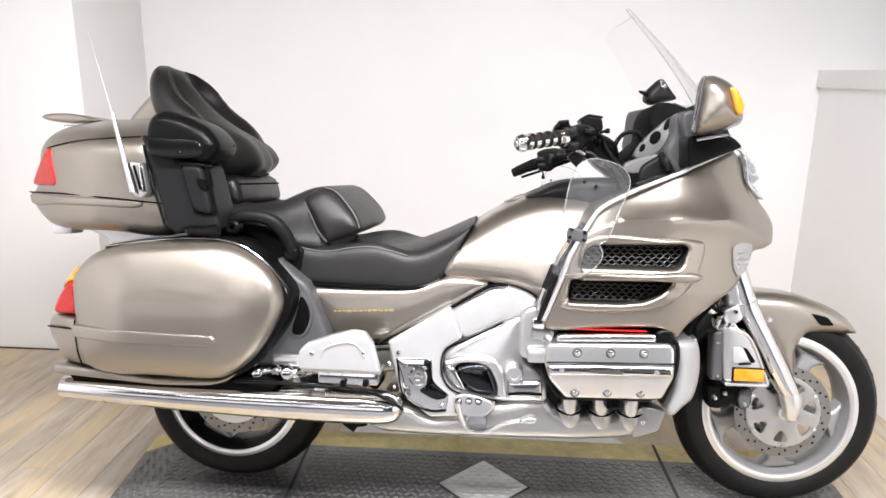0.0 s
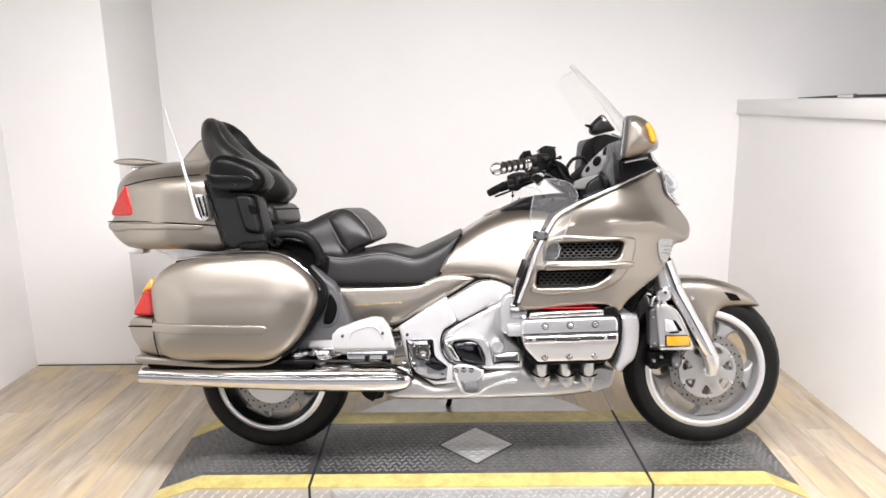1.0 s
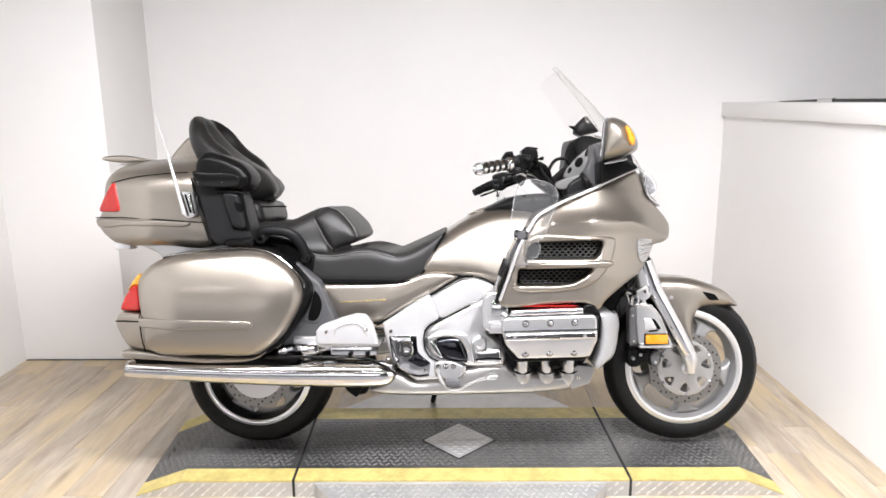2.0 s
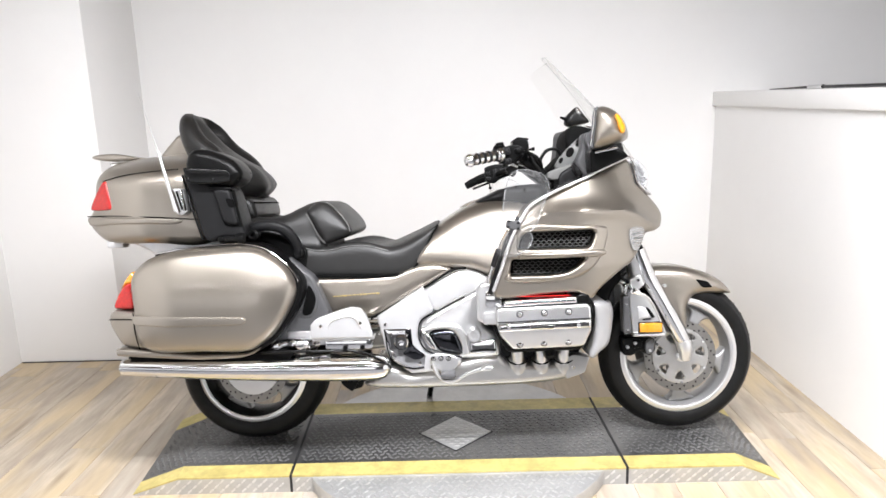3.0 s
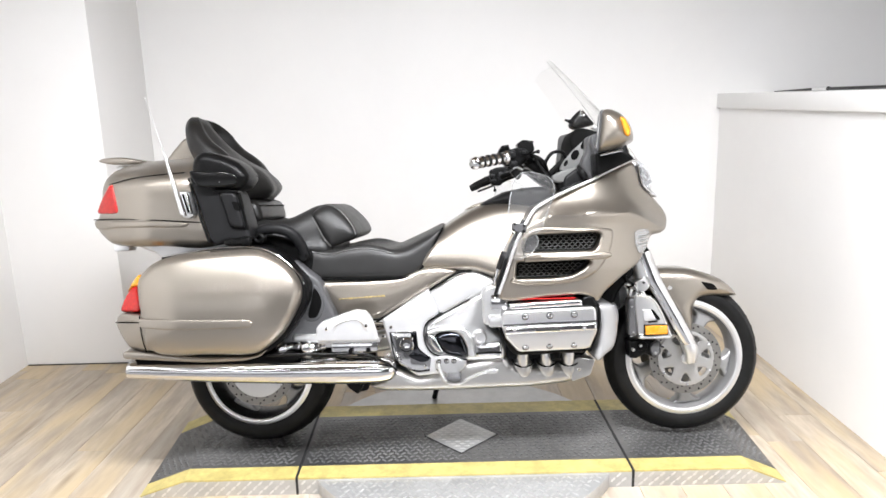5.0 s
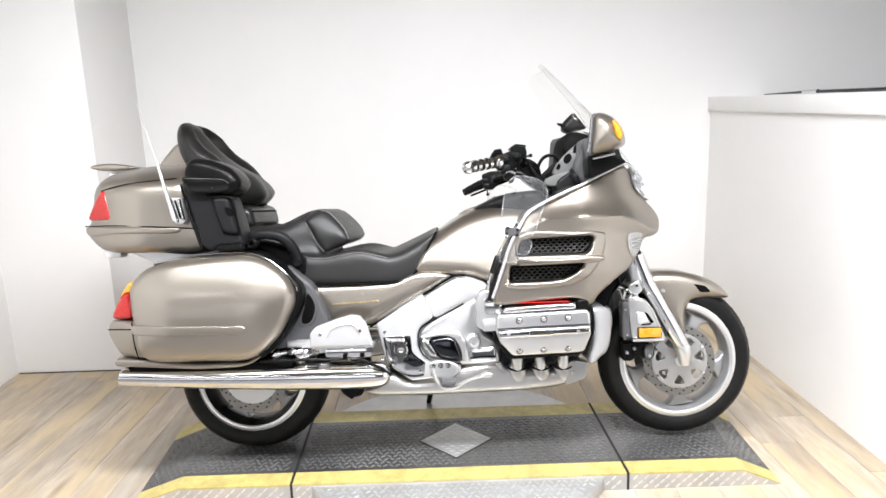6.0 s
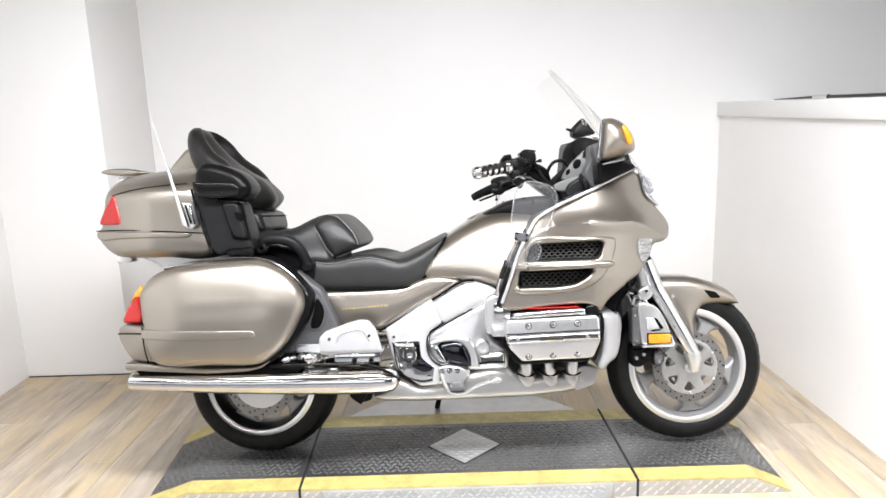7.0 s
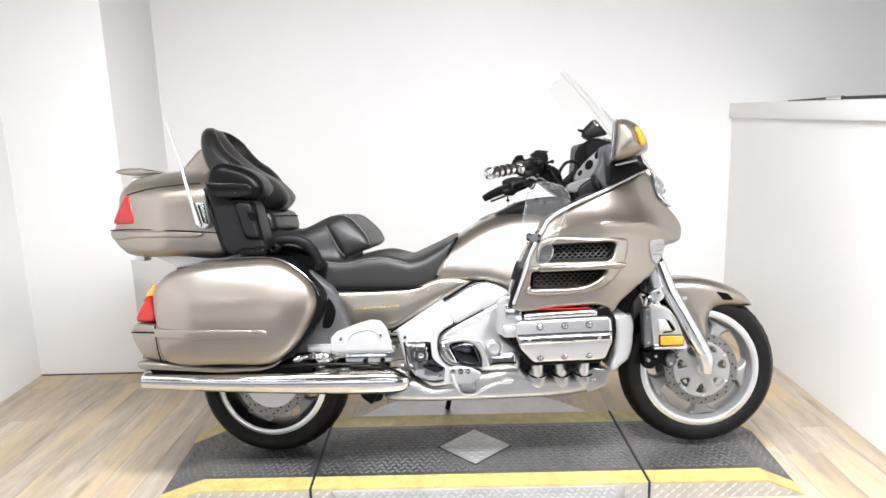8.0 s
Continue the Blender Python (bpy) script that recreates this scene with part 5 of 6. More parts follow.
for k, ob in enumerate(both("speaker_pod", pod, BLACK, bike, "black rear speaker pod beside the backrest")):
    def sided2(me, flip=(k == 1)):
        return flipped(me) if flip else me
    if k == 1:
        ob.matrix_basis = FAR_IN
    part("pod_lip", sided2(slab([(-0.910, 1.084), (-0.850, 1.078), (-0.800, 1.077), (-0.762, 1.074), (-0.744, 1.060), (-0.745, 1.030), (-0.800, 1.024), (-0.864, 1.026), (-0.886, 1.034), (-0.902, 1.058)], -0.410, -0.27, 0.007, smooth=3)), GLOSS, ob, "glossy black speaker lip")
    for x, z in ((-0.888, 1.045), (-0.802, 1.042)):
        part("pod_screw", sided2(lathe([(0.0, -0.003), (0.003, -0.003), (0.003, 0.003), (0.0, 0.003)], 8, False)), CHROME, ob, at=pose(x, -0.411 if k == 0 else 0.411, z))
armrest = slab([(-0.925, 1.07), (-0.862, 0.838), (-0.835, 0.820), (-0.80, 0.838), (-0.712, 0.834), (-0.735, 0.935), (-0.755, 1.012), (-0.827, 1.035), (-0.90, 1.045)], -0.375, -0.24, 0.016, smooth=3)
for k, ob in enumerate(both("armrest", armrest, GREYPL, bike, "dark grey armrest body with small door")):
    def sided3(me, flip=(k == 1)):
        return flipped(me) if flip else me
    if k == 1:
        ob.matrix_basis = FAR_IN
    part("armrest_gap", sided3(slab([(-0.820, 1.007), (-0.79, 1.013), (-0.751, 1.008), (-0.723, 0.873), (-0.784, 0.880)], -0.3765, -0.35, 0.002, smooth=2, rings=2)), HOLE, ob)
    part("armrest_door", sided3(slab([(-0.815, 1.003), (-0.790, 1.009), (-0.757, 1.004), (-0.729, 0.878), (-0.780, 0.885)], -0.393, -0.35, 0.012, smooth=3)), GREYPL, ob, "small moulded door")
    part("armrest_step", sided3(slab([(-0.835, 1.020), (-0.790, 1.018), (-0.750, 1.012), (-0.748, 1.004), (-0.80, 1.004), (-0.835, 1.010)], -0.390, -0.33, 0.005, smooth=2)), BLACK, ob)
    part("door_latch", sided3(slab([(-0.772, 0.975), (-0.748, 0.972), (-0.742, 0.940), (-0.762, 0.945)], -0.3945, -0.37, 0.001, smooth=2, rings=2)), HOLE, ob)
    part("hinge_knob", sided3(tube([(-0.808, -0.372, 0.832), (-0.800, -0.376, 0.833), (-0.745, -0.378, 0.834), (-0.738, -0.378, 0.834), (-0.718, -0.378, 0.834), (-0.712, -0.376, 0.834)], [0.006, 0.012, 0.014, 0.019, 0.019, 0.012], 16, 1.0, 0)), BLACK, ob, "black hinge barrel")
    part("body_edge", sided3(tube([(-0.930, -0.355, 1.06), (-0.90, -0.366, 0.95), (-0.866, -0.366, 0.834)], 0.004, 6)), BLACK, ob)
grab_path = [(-0.725, -0.265, 0.840), (-0.705, -0.285, 0.866), (-0.655, -0.292, 0.873), (-0.605, -0.290, 0.862), (-0.575, -0.280, 0.832), (-0.560, -0.268, 0.798), (-0.555, -0.258, 0.764)]
for k, ob in enumerate(both("grab_rail", tube(grab_path, [0.014, 0.018, 0.019, 0.020, 0.020, 0.019, 0.017], 16), GREYPL, bike, "black passenger grab rail")):
    for x, y, z in ((-0.705, -0.318, 0.842), (-0.556, -0.272, 0.768)):
        boss = lathe([(0.006, -0.004), (0.014, -0.006), (0.021, 0.0), (0.022, 0.03), (0.0, 0.03)], 18, False)
        part("rail_boss", boss if k == 0 else flipped(boss), BLACK, ob, at=pose(x, y if k == 0 else -y, z))
both("rail_base", slab([(-0.74, 0.815), (-0.72, 0.850), (-0.62, 0.835), (-0.56, 0.81), (-0.52, 0.775), (-0.53, 0.70), (-0.58, 0.70), (-0.65, 0.77), (-0.70, 0.80)], -0.25, -0.12, 0.03, smooth=4), BLACK, bike, "black rail base under the seat")

# trunk
def trunk_warp(x, z):
    return 0.10 * clamp((-1.08 - x) / 0.26) ** 1.6 + 0.27 * (1 - math.sqrt(1 - clamp((z - 1.03) / 0.12, 0, 0.995) ** 2)) + 0.008 * clamp((0.880 - z) / 0.05) ** 1.3


trunk = part("trunk", slab([(-1.282, 0.840), (-1.335, 0.888), (-1.342, 0.914), (-1.320, 0.944), (-1.303, 1.004), (-1.294, 1.050), (-1.283, 1.080), (-1.263, 1.106), (-1.220, 1.127), (-1.136, 1.143), (-0.95, 1.147),
                            (-0.91, 1.017), (-0.87, 0.825), (-1.065, 0.822), (-1.235, 0.826)], -0.335, 0.335, 0.035, warp=trunk_warp, dome=0.006, dome1=0.006, step=0.02), PAINT, bike, "champagne metallic trunk with red tail lights")
part("trunk_hump", slab([(-1.15, 1.12), (-1.125, 1.160), (-1.09, 1.20), (-1.05, 1.235), (-0.98, 1.22), (-0.95, 1.11)], -0.06, 0.06, 0.02, smooth=4), PAINT, trunk)


def on_trunk(x, z):
    return -0.341 + trunk_warp(x, z)


trim = slab([(-1.330, 0.919), (-1.20, 0.919), (-1.08, 0.916), (-0.955, 0.909), (-0.943, 0.901), (-0.955, 0.891), (-1.08, 0.892), (-1.20, 0.893), (-1.322, 0.892)], -0.344, -0.32, 0.008, warp=lambda x, z: trunk_warp(x, z), smooth=4)
both("trunk_moulding", trim, PAINT, trunk, "painted protective moulding")
both("trunk_seam", tube([(x, on_trunk(x, z) - 0.001, z) for x, z in ((-1.33, 0.924), (-1.20, 0.924), (-1.05, 0.916), (-0.92, 0.906), (-0.89, 0.904))], 0.0022, 6), HOLE, trunk)
both("lid_line", tube([(x, on_trunk(x, z) - 0.0005, z) for x, z in ((-1.245, 1.050), (-1.15, 1.068), (-1.05, 1.078), (-0.96, 1.084))], 0.0016, 6), HOLE, trunk)
both("tail_light", slab([(-1.320, 0.945), (-1.282, 1.004), (-1.246, 1.049), (-1.230, 1.050), (-1.216, 0.99), (-1.206, 0.944), (-1.26, 0.944)], -0.344, -0.25, 0.008, warp=lambda x, z: trunk_warp(x, z), smooth=3), RED, trunk, "red tail light lens")
spoiler = part("trunk_spoiler", slab([(-1.350, 1.146), (-1.335, 1.154), (-1.29, 1.158), (-1.245, 1.156), (-1.20, 1.147), (-1.160, 1.137), (-1.20, 1.132), (-1.27, 1.130), (-1.33, 1.137)], -0.16, 0.16, 0.010, smooth=4), PAINT, trunk, "painted spoiler on the trunk lid")
both("spoiler_leg", slab([(-1.29, 1.124), (-1.20, 1.124), (-1.17, 1.108), (-1.26, 1.09)], -0.16, -0.12, 0.008, smooth=3), CHROME, spoiler, "bright spoiler support")
part("trunk_latch", box(-1.26, -1.20, -0.26, -0.20, 0.806, 0.832, 0.006), SILVER_PAINT, trunk)
part("trunk_base", slab([(-1.21, 0.83), (-0.86, 0.83), (-0.83, 0.80), (-0.92, 0.79), (-1.10, 0.77), (-1.12, 0.79)], -0.22, 0.22, 0.012, smooth=3), SILVER_PAINT, bike, "light grey trunk bracket")
ant = part("antenna", tube([(-0.946, -0.388, 0.935), (-0.996, -0.384, 1.133)], [0.0072, 0.0052], 12), SILVER, bike, "chrome whip antenna on a clamp")
part("whip", tube([(-0.995, -0.384, 1.130), (-1.060, -0.374, 1.345)], [0.0026, 0.0009], 8), SILVER, ant, "thin steel whip")
part("antenna_ferrule", tube([(-0.9925, -0.384, 1.122), (-0.997, -0.384, 1.138)], 0.0066, 12), SILVER, ant)
part("clamp", slab([(-0.972, 1.007), (-0.950, 1.015), (-0.919, 1.012), (-0.908, 0.932), (-0.925, 0.918), (-0.947, 0.925)], -0.386, -0.345, 0.006, smooth=2), SILVER, ant, "chrome antenna clamp")
for x0, z0, x1, z1, rr, mt in ((-0.956, 1.010, -0.934, 0.928, 0.0060, CHROME), (-0.941, 1.004, -0.924, 0.940, 0.0035, HOLE), (-0.926, 1.008, -0.914, 0.936, 0.0060, CHROME)):
    part("clamp_bar", tube([(x0, -0.388, z0), (x1, -0.388, z1)], rr, 8), mt, ant)

# saddlebags
bag_pts = [(-1.116, 0.710), (-1.068, 0.764), (-0.989, 0.791), (-0.851, 0.806), (-0.707, 0.809), (-0.656, 0.795), (-0.589, 0.750), (-0.548, 0.693), (-0.542, 0.643), (-0.565, 0.583), (-0.617, 0.505), (-0.669, 0.460),
           (-0.712, 0.440), (-0.877, 0.441), (-1.088, 0.458), (-1.105, 0.573), (-1.116, 0.650)]


def bag_warp(x, z):
    return 0.06 * clamp((-0.95 - x) / 0.28) ** 1.5 + 0.05 * clamp((x + 0.75) / 0.22) ** 2 + 0.03 * clamp((0.55 - z) / 0.12) ** 1.5 + 0.042 * clamp((z - 0.60) / 0.20) ** 2


for k in (0, 1):
    def sd(me, flip=(k == 1)):
        return flipped(me) if flip else me
    bag = part("saddlebag", sd(slab(bag_pts, -0.444, -0.17, 0.030, r1=0.02, dome=0.013, warp=lambda x, z: bag_warp(x, z), step=0.02)), PAINT, bike, "champagne metallic saddlebag with rear lights")
    part("bag_seal", sd(slab([(-1.04, 0.783), (-0.93, 0.80), (-0.810, 0.815), (-0.69, 0.813), (-0.618, 0.781), (-0.552, 0.72), (-0.522, 0.675), (-0.528, 0.614), (-0.575, 0.534), (-0.638, 0.462), (-0.70, 0.43),
                              (-0.80, 0.44), (-0.80, 0.6), (-0.95, 0.7)], -0.375, -0.20, 0.012, smooth=4)), BLACK, bag, "black seal round the bag front")
    part("seal_bead", sd(tube([(-1.03, -0.385, 0.788), (-0.92, -0.392, 0.803), (-0.79, -0.392, 0.816), (-0.67, -0.385, 0.806), (-0.60, -0.380, 0.764), (-0.548, -0.376, 0.705), (-0.533, -0.372, 0.655), (-0.55, -0.368, 0.585)], 0.0017, 6)), CHROME, bag, "thin bright bead")
    rearp = sd(slab([(-1.200, 0.592), (-1.092, 0.588), (-1.082, 0.463), (-1.090, 0.452), (-1.180, 0.458), (-1.216, 0.512), (-1.231, 0.543), (-1.227, 0.572)], -0.424, -0.15, 0.014, warp=lambda x, z: bag_warp(x, z) + 0.03 * clamp((-1.12 - x) / 0.12) ** 1.6, smooth=3))
    part("bag_rear_panel", rearp, PAINT, bag, "painted rear corner panel")
    part("panel_groove", sd(tube([(-1.222, -0.350, 0.556), (-1.19, -0.372, 0.559), (-1.15, -0.390, 0.561), (-1.112, -0.402, 0.562)], 0.0022, 6)), HOLE, bag)
    part("bag_skirt", sd(slab([(-1.192, 0.458), (-1.121, 0.452), (-1.0, 0.438), (-0.897, 0.428), (-0.728, 0.428), (-0.70, 0.44), (-0.67, 0.452), (-0.70, 0.425), (-0.755, 0.412), (-0.898, 0.409), (-1.113, 0.424), (-1.190, 0.430)], -0.385, -0.16, 0.010, smooth=3)), PAINT, bag, "painted lower skirt")
    part("bag_gap", sd(tube([(-1.110, -0.404, 0.588), (-1.108, -0.406, 0.55), (-1.104, -0.404, 0.50), (-1.100, -0.390, 0.455)], 0.0022, 6)), HOLE, bag)
    part("bag_moulding", sd(slab([(-1.104, 0.581), (-0.99, 0.578), (-0.896, 0.575), (-0.711, 0.570), (-0.698, 0.556), (-0.715, 0.542), (-0.897, 0.541), (-0.99, 0.542), (-1.098, 0.548)], -0.459, -0.43, 0.005, warp=bag_warp, smooth=3)), PAINT, bag, "painted protective moulding")
    part("bag_tail_light", sd(slab([(-1.206, 0.594), (-1.178, 0.652), (-1.150, 0.684), (-1.131, 0.684), (-1.120, 0.64), (-1.120, 0.594)], -0.402, -0.25, 0.012, warp=lambda x, z: bag_warp(x, z) * 0.8, smooth=3)), RED, bag, "red tail light lens")
    part("bag_turn_signal", sd(slab([(-1.176, 0.660), (-1.150, 0.705), (-1.128, 0.728), (-1.120, 0.71), (-1.122, 0.684), (-1.150, 0.684)], -0.398, -0.25, 0.010, warp=lambda x, z: bag_warp(x, z) * 0.8, smooth=3)), AMBER, bag, "amber turn signal lens")
    # exhaust
    mx = [(-1.186, 0.382, 0.0295), (-1.00, 0.3725, 0.0350), (-0.80, 0.3650, 0.0405), (-0.60, 0.3605, 0.0460), (-0.42, 0.3580, 0.0495), (-0.32, 0.3565, 0.0480), (-0.268, 0.355, 0.044), (-0.244, 0.353, 0.036), (-0.230, 0.352, 0.022), (-0.226, 0.352, 0.006)]
    sg = -1 if k == 0 else 1
    pipe = part("exhaust", tube([(x, sg * (0.345 - 0.02 * (x + 1.2)), z) for x, z, r in mx], [r for x, z, r in mx], 28), SATIN, bike, "long chrome exhaust muffler")
    # black tube and sheet put the shadow under the bag into colour
    part("muffler_slot", tube([(-1.155, sg * 0.345, 0.408), (-1.10, sg * 0.343, 0.408), (-0.85, sg * 0.34, 0.400), (-0.64, sg * 0.335, 0.404)], [0.005, 0.011, 0.013, 0.010], 8), HOLE, pipe, "dark strip for the slot and gap shadow over the muffler")
    part("muffler_shade", sd(slab([(-1.165, 0.424), (-0.949, 0.420), (-0.70, 0.425), (-0.60, 0.435), (-0.56, 0.42), (-0.60, 0.385), (-0.863, 0.380), (-1.134, 0.398)], -0.362, -0.22, 0.004, smooth=3)), HOLE, pipe, "black sheet painting the shadow between bag and muffler")
    part("muffler_end", tube([(-1.184, sg * 0.345, 0.383), (-1.1885, sg * 0.345, 0.3834)], [0.0255, 0.022], 20), HOLE, pipe)
    part("muffler_band", tube([(-1.062, sg * 0.3425, 0.3735), (-1.057, sg * 0.3424, 0.373)], 0.0328, 24), SATIN, pipe)
    part("muffler_bracket", sd(slab([(-0.45, 0.315), (-0.36, 0.315), (-0.355, 0.28), (-0.385, 0.235), (-0.42, 0.26)], -0.22, -0.17, 0.006, smooth=2)), BLACK, pipe)
    part("black_side_panel", sd(slab([(-0.585, 0.755), (-0.53, 0.71), (-0.499, 0.683), (-0.470, 0.617), (-0.440, 0.535), (-0.45, 0.50), (-0.52, 0.475), (-0.652, 0.455), (-0.60, 0.55), (-0.56, 0.65)], -0.305, -0.12, 0.014, smooth=4)), SIDEGREY, bike, "dark grey side panel with an air slot")
    part("slot_rim", sd(slab([(-0.514, 0.668), (-0.482, 0.612), (-0.492, 0.560), (-0.512, 0.538), (-0.548, 0.541), (-0.534, 0.609)], -0.3085, -0.29, 0.003, smooth=4, rings=2)), SIDEGREY, bike)
    part("side_slot", sd(slab([(-0.514, 0.655), (-0.490, 0.612), (-0.500, 0.565), (-0.515, 0.547), (-0.540, 0.549), (-0.528, 0.609)], -0.3105, -0.29, 0.003, smooth=4, rings=2)), HOLE, bike)
    cover = part("side_cover", sd(slab([(-0.53, 0.675), (-0.349, 0.675), (-0.211, 0.680), (-0.12, 0.715), (-0.048, 0.715), (0.010, 0.695), (-0.080, 0.639), (-0.285, 0.524), (-0.337, 0.522), (-0.362, 0.540), (-0.442, 0.530), (-0.478, 0.584)], -0.245, -0.08, 0.020, dome=0.01, smooth=3, step=0.02)), PAINT, bike, "champagne painted side cover with gold badge")
    x = -0.436
    rnd = random.Random(4)
    while x < -0.266:
        w = rnd.uniform(0.007, 0.016)
        h = rnd.uniform(0.0016, 0.0036)
        z = 0.605 + (x + 0.436) / 0.17 * 0.008
        part("badge_bar", sd(box(x, x + w, -0.2585, -0.250, z - h, z + h, 0.001, 1)), GOLD, cover)
        x += w + 0.003
    # frame and engine sides
    part("beam_gap", sd(tube([(-0.300, -0.262, 0.519), (-0.190, -0.268, 0.580), (-0.085, -0.270, 0.640), (0.010, -0.268, 0.693), (0.055, -0.266, 0.697)], 0.0045, 8)), HOLE, bike)
    part("frame_beam", sd(slab([(0.060, 0.690), (0.108, 0.674), (0.140, 0.655), (0.110, 0.618), (0.043, 0.594), (-0.066, 0.536), (-0.110, 0.63), (0.017, 0.690)], -0.262, -0.12, 0.012, smooth=3)), SILVER_PAINT, bike, "silver alloy frame beam")
    fr = part("frame_plate", sd(slab([(-0.278, 0.528), (-0.19, 0.584), (-0.102, 0.636), (-0.068, 0.546), (-0.117, 0.513), (-0.124, 0.444), (-0.094, 0.398), (0.028, 0.373), (0.026, 0.345), (0.003, 0.327), (-0.060, 0.322), (-0.154, 0.314), (-0.224, 0.364), (-0.243, 0.383)], -0.280, -0.12, 0.010, smooth=2, step=0.02)), SILVER_PAINT, bike, "silver alloy pivot plate")
    part("plate_recess", sd(slab([(-0.252, 0.483), (-0.152, 0.484), (-0.147, 0.417), (-0.101, 0.384), (-0.108, 0.337), (-0.156, 0.334), (-0.226, 0.371)], -0.2825, -0.27, 0.002, smooth=2, rings=2)), CHROME, fr, "polished chrome recess cover")
    # darkened piece paints the reflection in the chrome recess
    part("recess_dark", sd(slab([(-0.176, 0.481), (-0.155, 0.481), (-0.150, 0.420), (-0.106, 0.386), (-0.112, 0.372), (-0.140, 0.366), (-0.190, 0.392), (-0.163, 0.410)], -0.2845, -0.27, 0.002, smooth=3, rings=2)), DARKENED_CHROME, fr, "dark reflection painted on the recess cover")
    part("recess_edge", sd(tube([(-0.250, -0.284, 0.482), (-0.226, -0.284, 0.371), (-0.156, -0.284, 0.335), (-0.108, -0.284, 0.338)], 0.0025, 6)), HOLE, fr)
    cap = lathe([(0.0, -0.012), (0.010, -0.014), (0.012, -0.010), (0.022, -0.010), (0.026, -0.006), (0.027, 0.0), (0.0, 0.0)], 28, False)
    part("pivot_cap", sd(cap), CHROME, fr, "round chrome pivot cap", at=pose(-0.189, sg * 0.2845, 0.434))
    bolt = lathe([(0.0, -0.006), (0.004, -0.006), (0.0065, -0.004), (0.007, 0.0), (0.0, 0.0)], 12, False)
    for x, z in ((-0.172, 0.458), (-0.123, 0.352), (-0.272, 0.468), (-0.258, 0.40), (-0.226, 0.462), (-0.245, 0.50)):
        part("frame_bolt", sd(bolt), CHROME, fr, at=pose(x, sg * 0.282, z))
    part("clutch_cover", sd(slab([(-0.122, 0.500), (-0.08, 0.530), (0.043, 0.597), (0.100, 0.622), (0.112, 0.486), (0.175, 0.45), (0.175, 0.362), (0.036, 0.358), (-0.096, 0.392), (-0.119, 0.435)], -0.262, -0.10, 0.022, dome=0.012, smooth=3, step=0.02)), SILVER, bike, "polished alloy clutch cover")
    # dark colour stands in for what the polished dome reflects
    part("clutch_window", sd(slab([(-0.085, 0.465), (-0.050, 0.480), (-0.010, 0.482), (0.015, 0.468), (0.034, 0.424), (0.040, 0.384), (0.0, 0.384), (-0.045, 0.394), (-0.075, 0.422)], -0.284, -0.25, 0.020, dome=0.008, smooth=4)), DARKENED_CHROME, bike, "polished engine cover with a dark reflection in its colour")
    part("window_arch", sd(slab([(-0.116, 0.478), (-0.076, 0.494), (-0.015, 0.497), (0.026, 0.488), (0.048, 0.452), (0.056, 0.411), (0.060, 0.382), (0.034, 0.384), (0.030, 0.417), (0.007, 0.463), (-0.021, 0.476), (-0.080, 0.474), (-0.112, 0.468)], -0.290, -0.25, 0.011, smooth=4)), SILVER, bike, "silver arch round the polished cover")
    part("window_curl", sd(slab([(-0.112, 0.471), (-0.088, 0.462), (-0.072, 0.436), (-0.057, 0.402), (-0.078, 0.408), (-0.098, 0.432)], -0.292, -0.25, 0.008, smooth=4)), CHROME, bike, "curled chrome edge")
    part("lower_chrome", sd(slab([(0.060, 0.428), (0.123, 0.433), (0.156, 0.434), (0.158, 0.376), (0.062, 0.384)], -0.285, -0.25, 0.010, smooth=2)), CHROME, bike)
    # dark tube draws a shadow line onto the chrome block
    part("chrome_shadow_line", sd(tube([(0.062, -0.2855, 0.393), (0.105, -0.2865, 0.398), (0.156, -0.2855, 0.396)], 0.004, 6)), HOLE, bike)
    plug = part("cover_plug", sd(lathe([(0.0, -0.022), (0.011, -0.022), (0.013, -0.026), (0.021, -0.026), (0.025, -0.018), (0.026, 0.03), (0.0, 0.03)], 24, False)), SILVER, bike, "round chrome plug", at=pose(0.077, sg * 0.288, 0.456))
    part("cover_gap", sd(tube([(0.045, -0.268, 0.592), (-0.07, -0.284, 0.536), (-0.116, -0.284, 0.51), (-0.123, -0.284, 0.445), (-0.094, -0.284, 0.399), (0.03, -0.284, 0.373)], 0.0028, 6)), HOLE, fr)
    alt = part("alternator", sd(slab([(0.088, 0.622), (0.106, 0.646), (0.138, 0.650), (0.175, 0.61), (0.188, 0.58), (0.188, 0.500), (0.115, 0.497), (0.090, 0.51)], -0.315, -0.12, 0.014, smooth=3)), SILVER, bike, "silver alternator housing")
    part("alternator_block", sd(box(0.110, 0.178, -0.335, -0.29, 0.498, 0.540, 0.006)), SILVER, alt)
    part("alternator_top", sd(box(0.118, 0.180, -0.335, -0.29, 0.560, 0.618, 0.010)), SATIN, alt)
    part("alternator_gap", sd(box(0.160, 0.182, -0.33, -0.29, 0.455, 0.497, 0.006)), HOLE, alt)
    vc = part("valve_cover", sd(slab([(0.155, 0.552), (0.165, 0.562), (0.311, 0.566), (0.475, 0.570), (0.486, 0.555), (0.488, 0.479), (0.466, 0.418), (0.44, 0.414), (0.235, 0.410), (0.213, 0.410), (0.168, 0.461), (0.155, 0.502)], -0.372, -0.22, 0.010, smooth=2, step=0.02, warp=lambda x, z: 0.022 * clamp((0.49 - z) / 0.08))), SILVER, bike, "silver cylinder head cover with chrome rib")
    part("cover_rib", sd(slab([(0.160, 0.508), (0.30, 0.512), (0.484, 0.515), (0.486, 0.487), (0.30, 0.483), (0.162, 0.478)], -0.383, -0.36, 0.010, smooth=2)), CHROME, vc, "chrome rib")
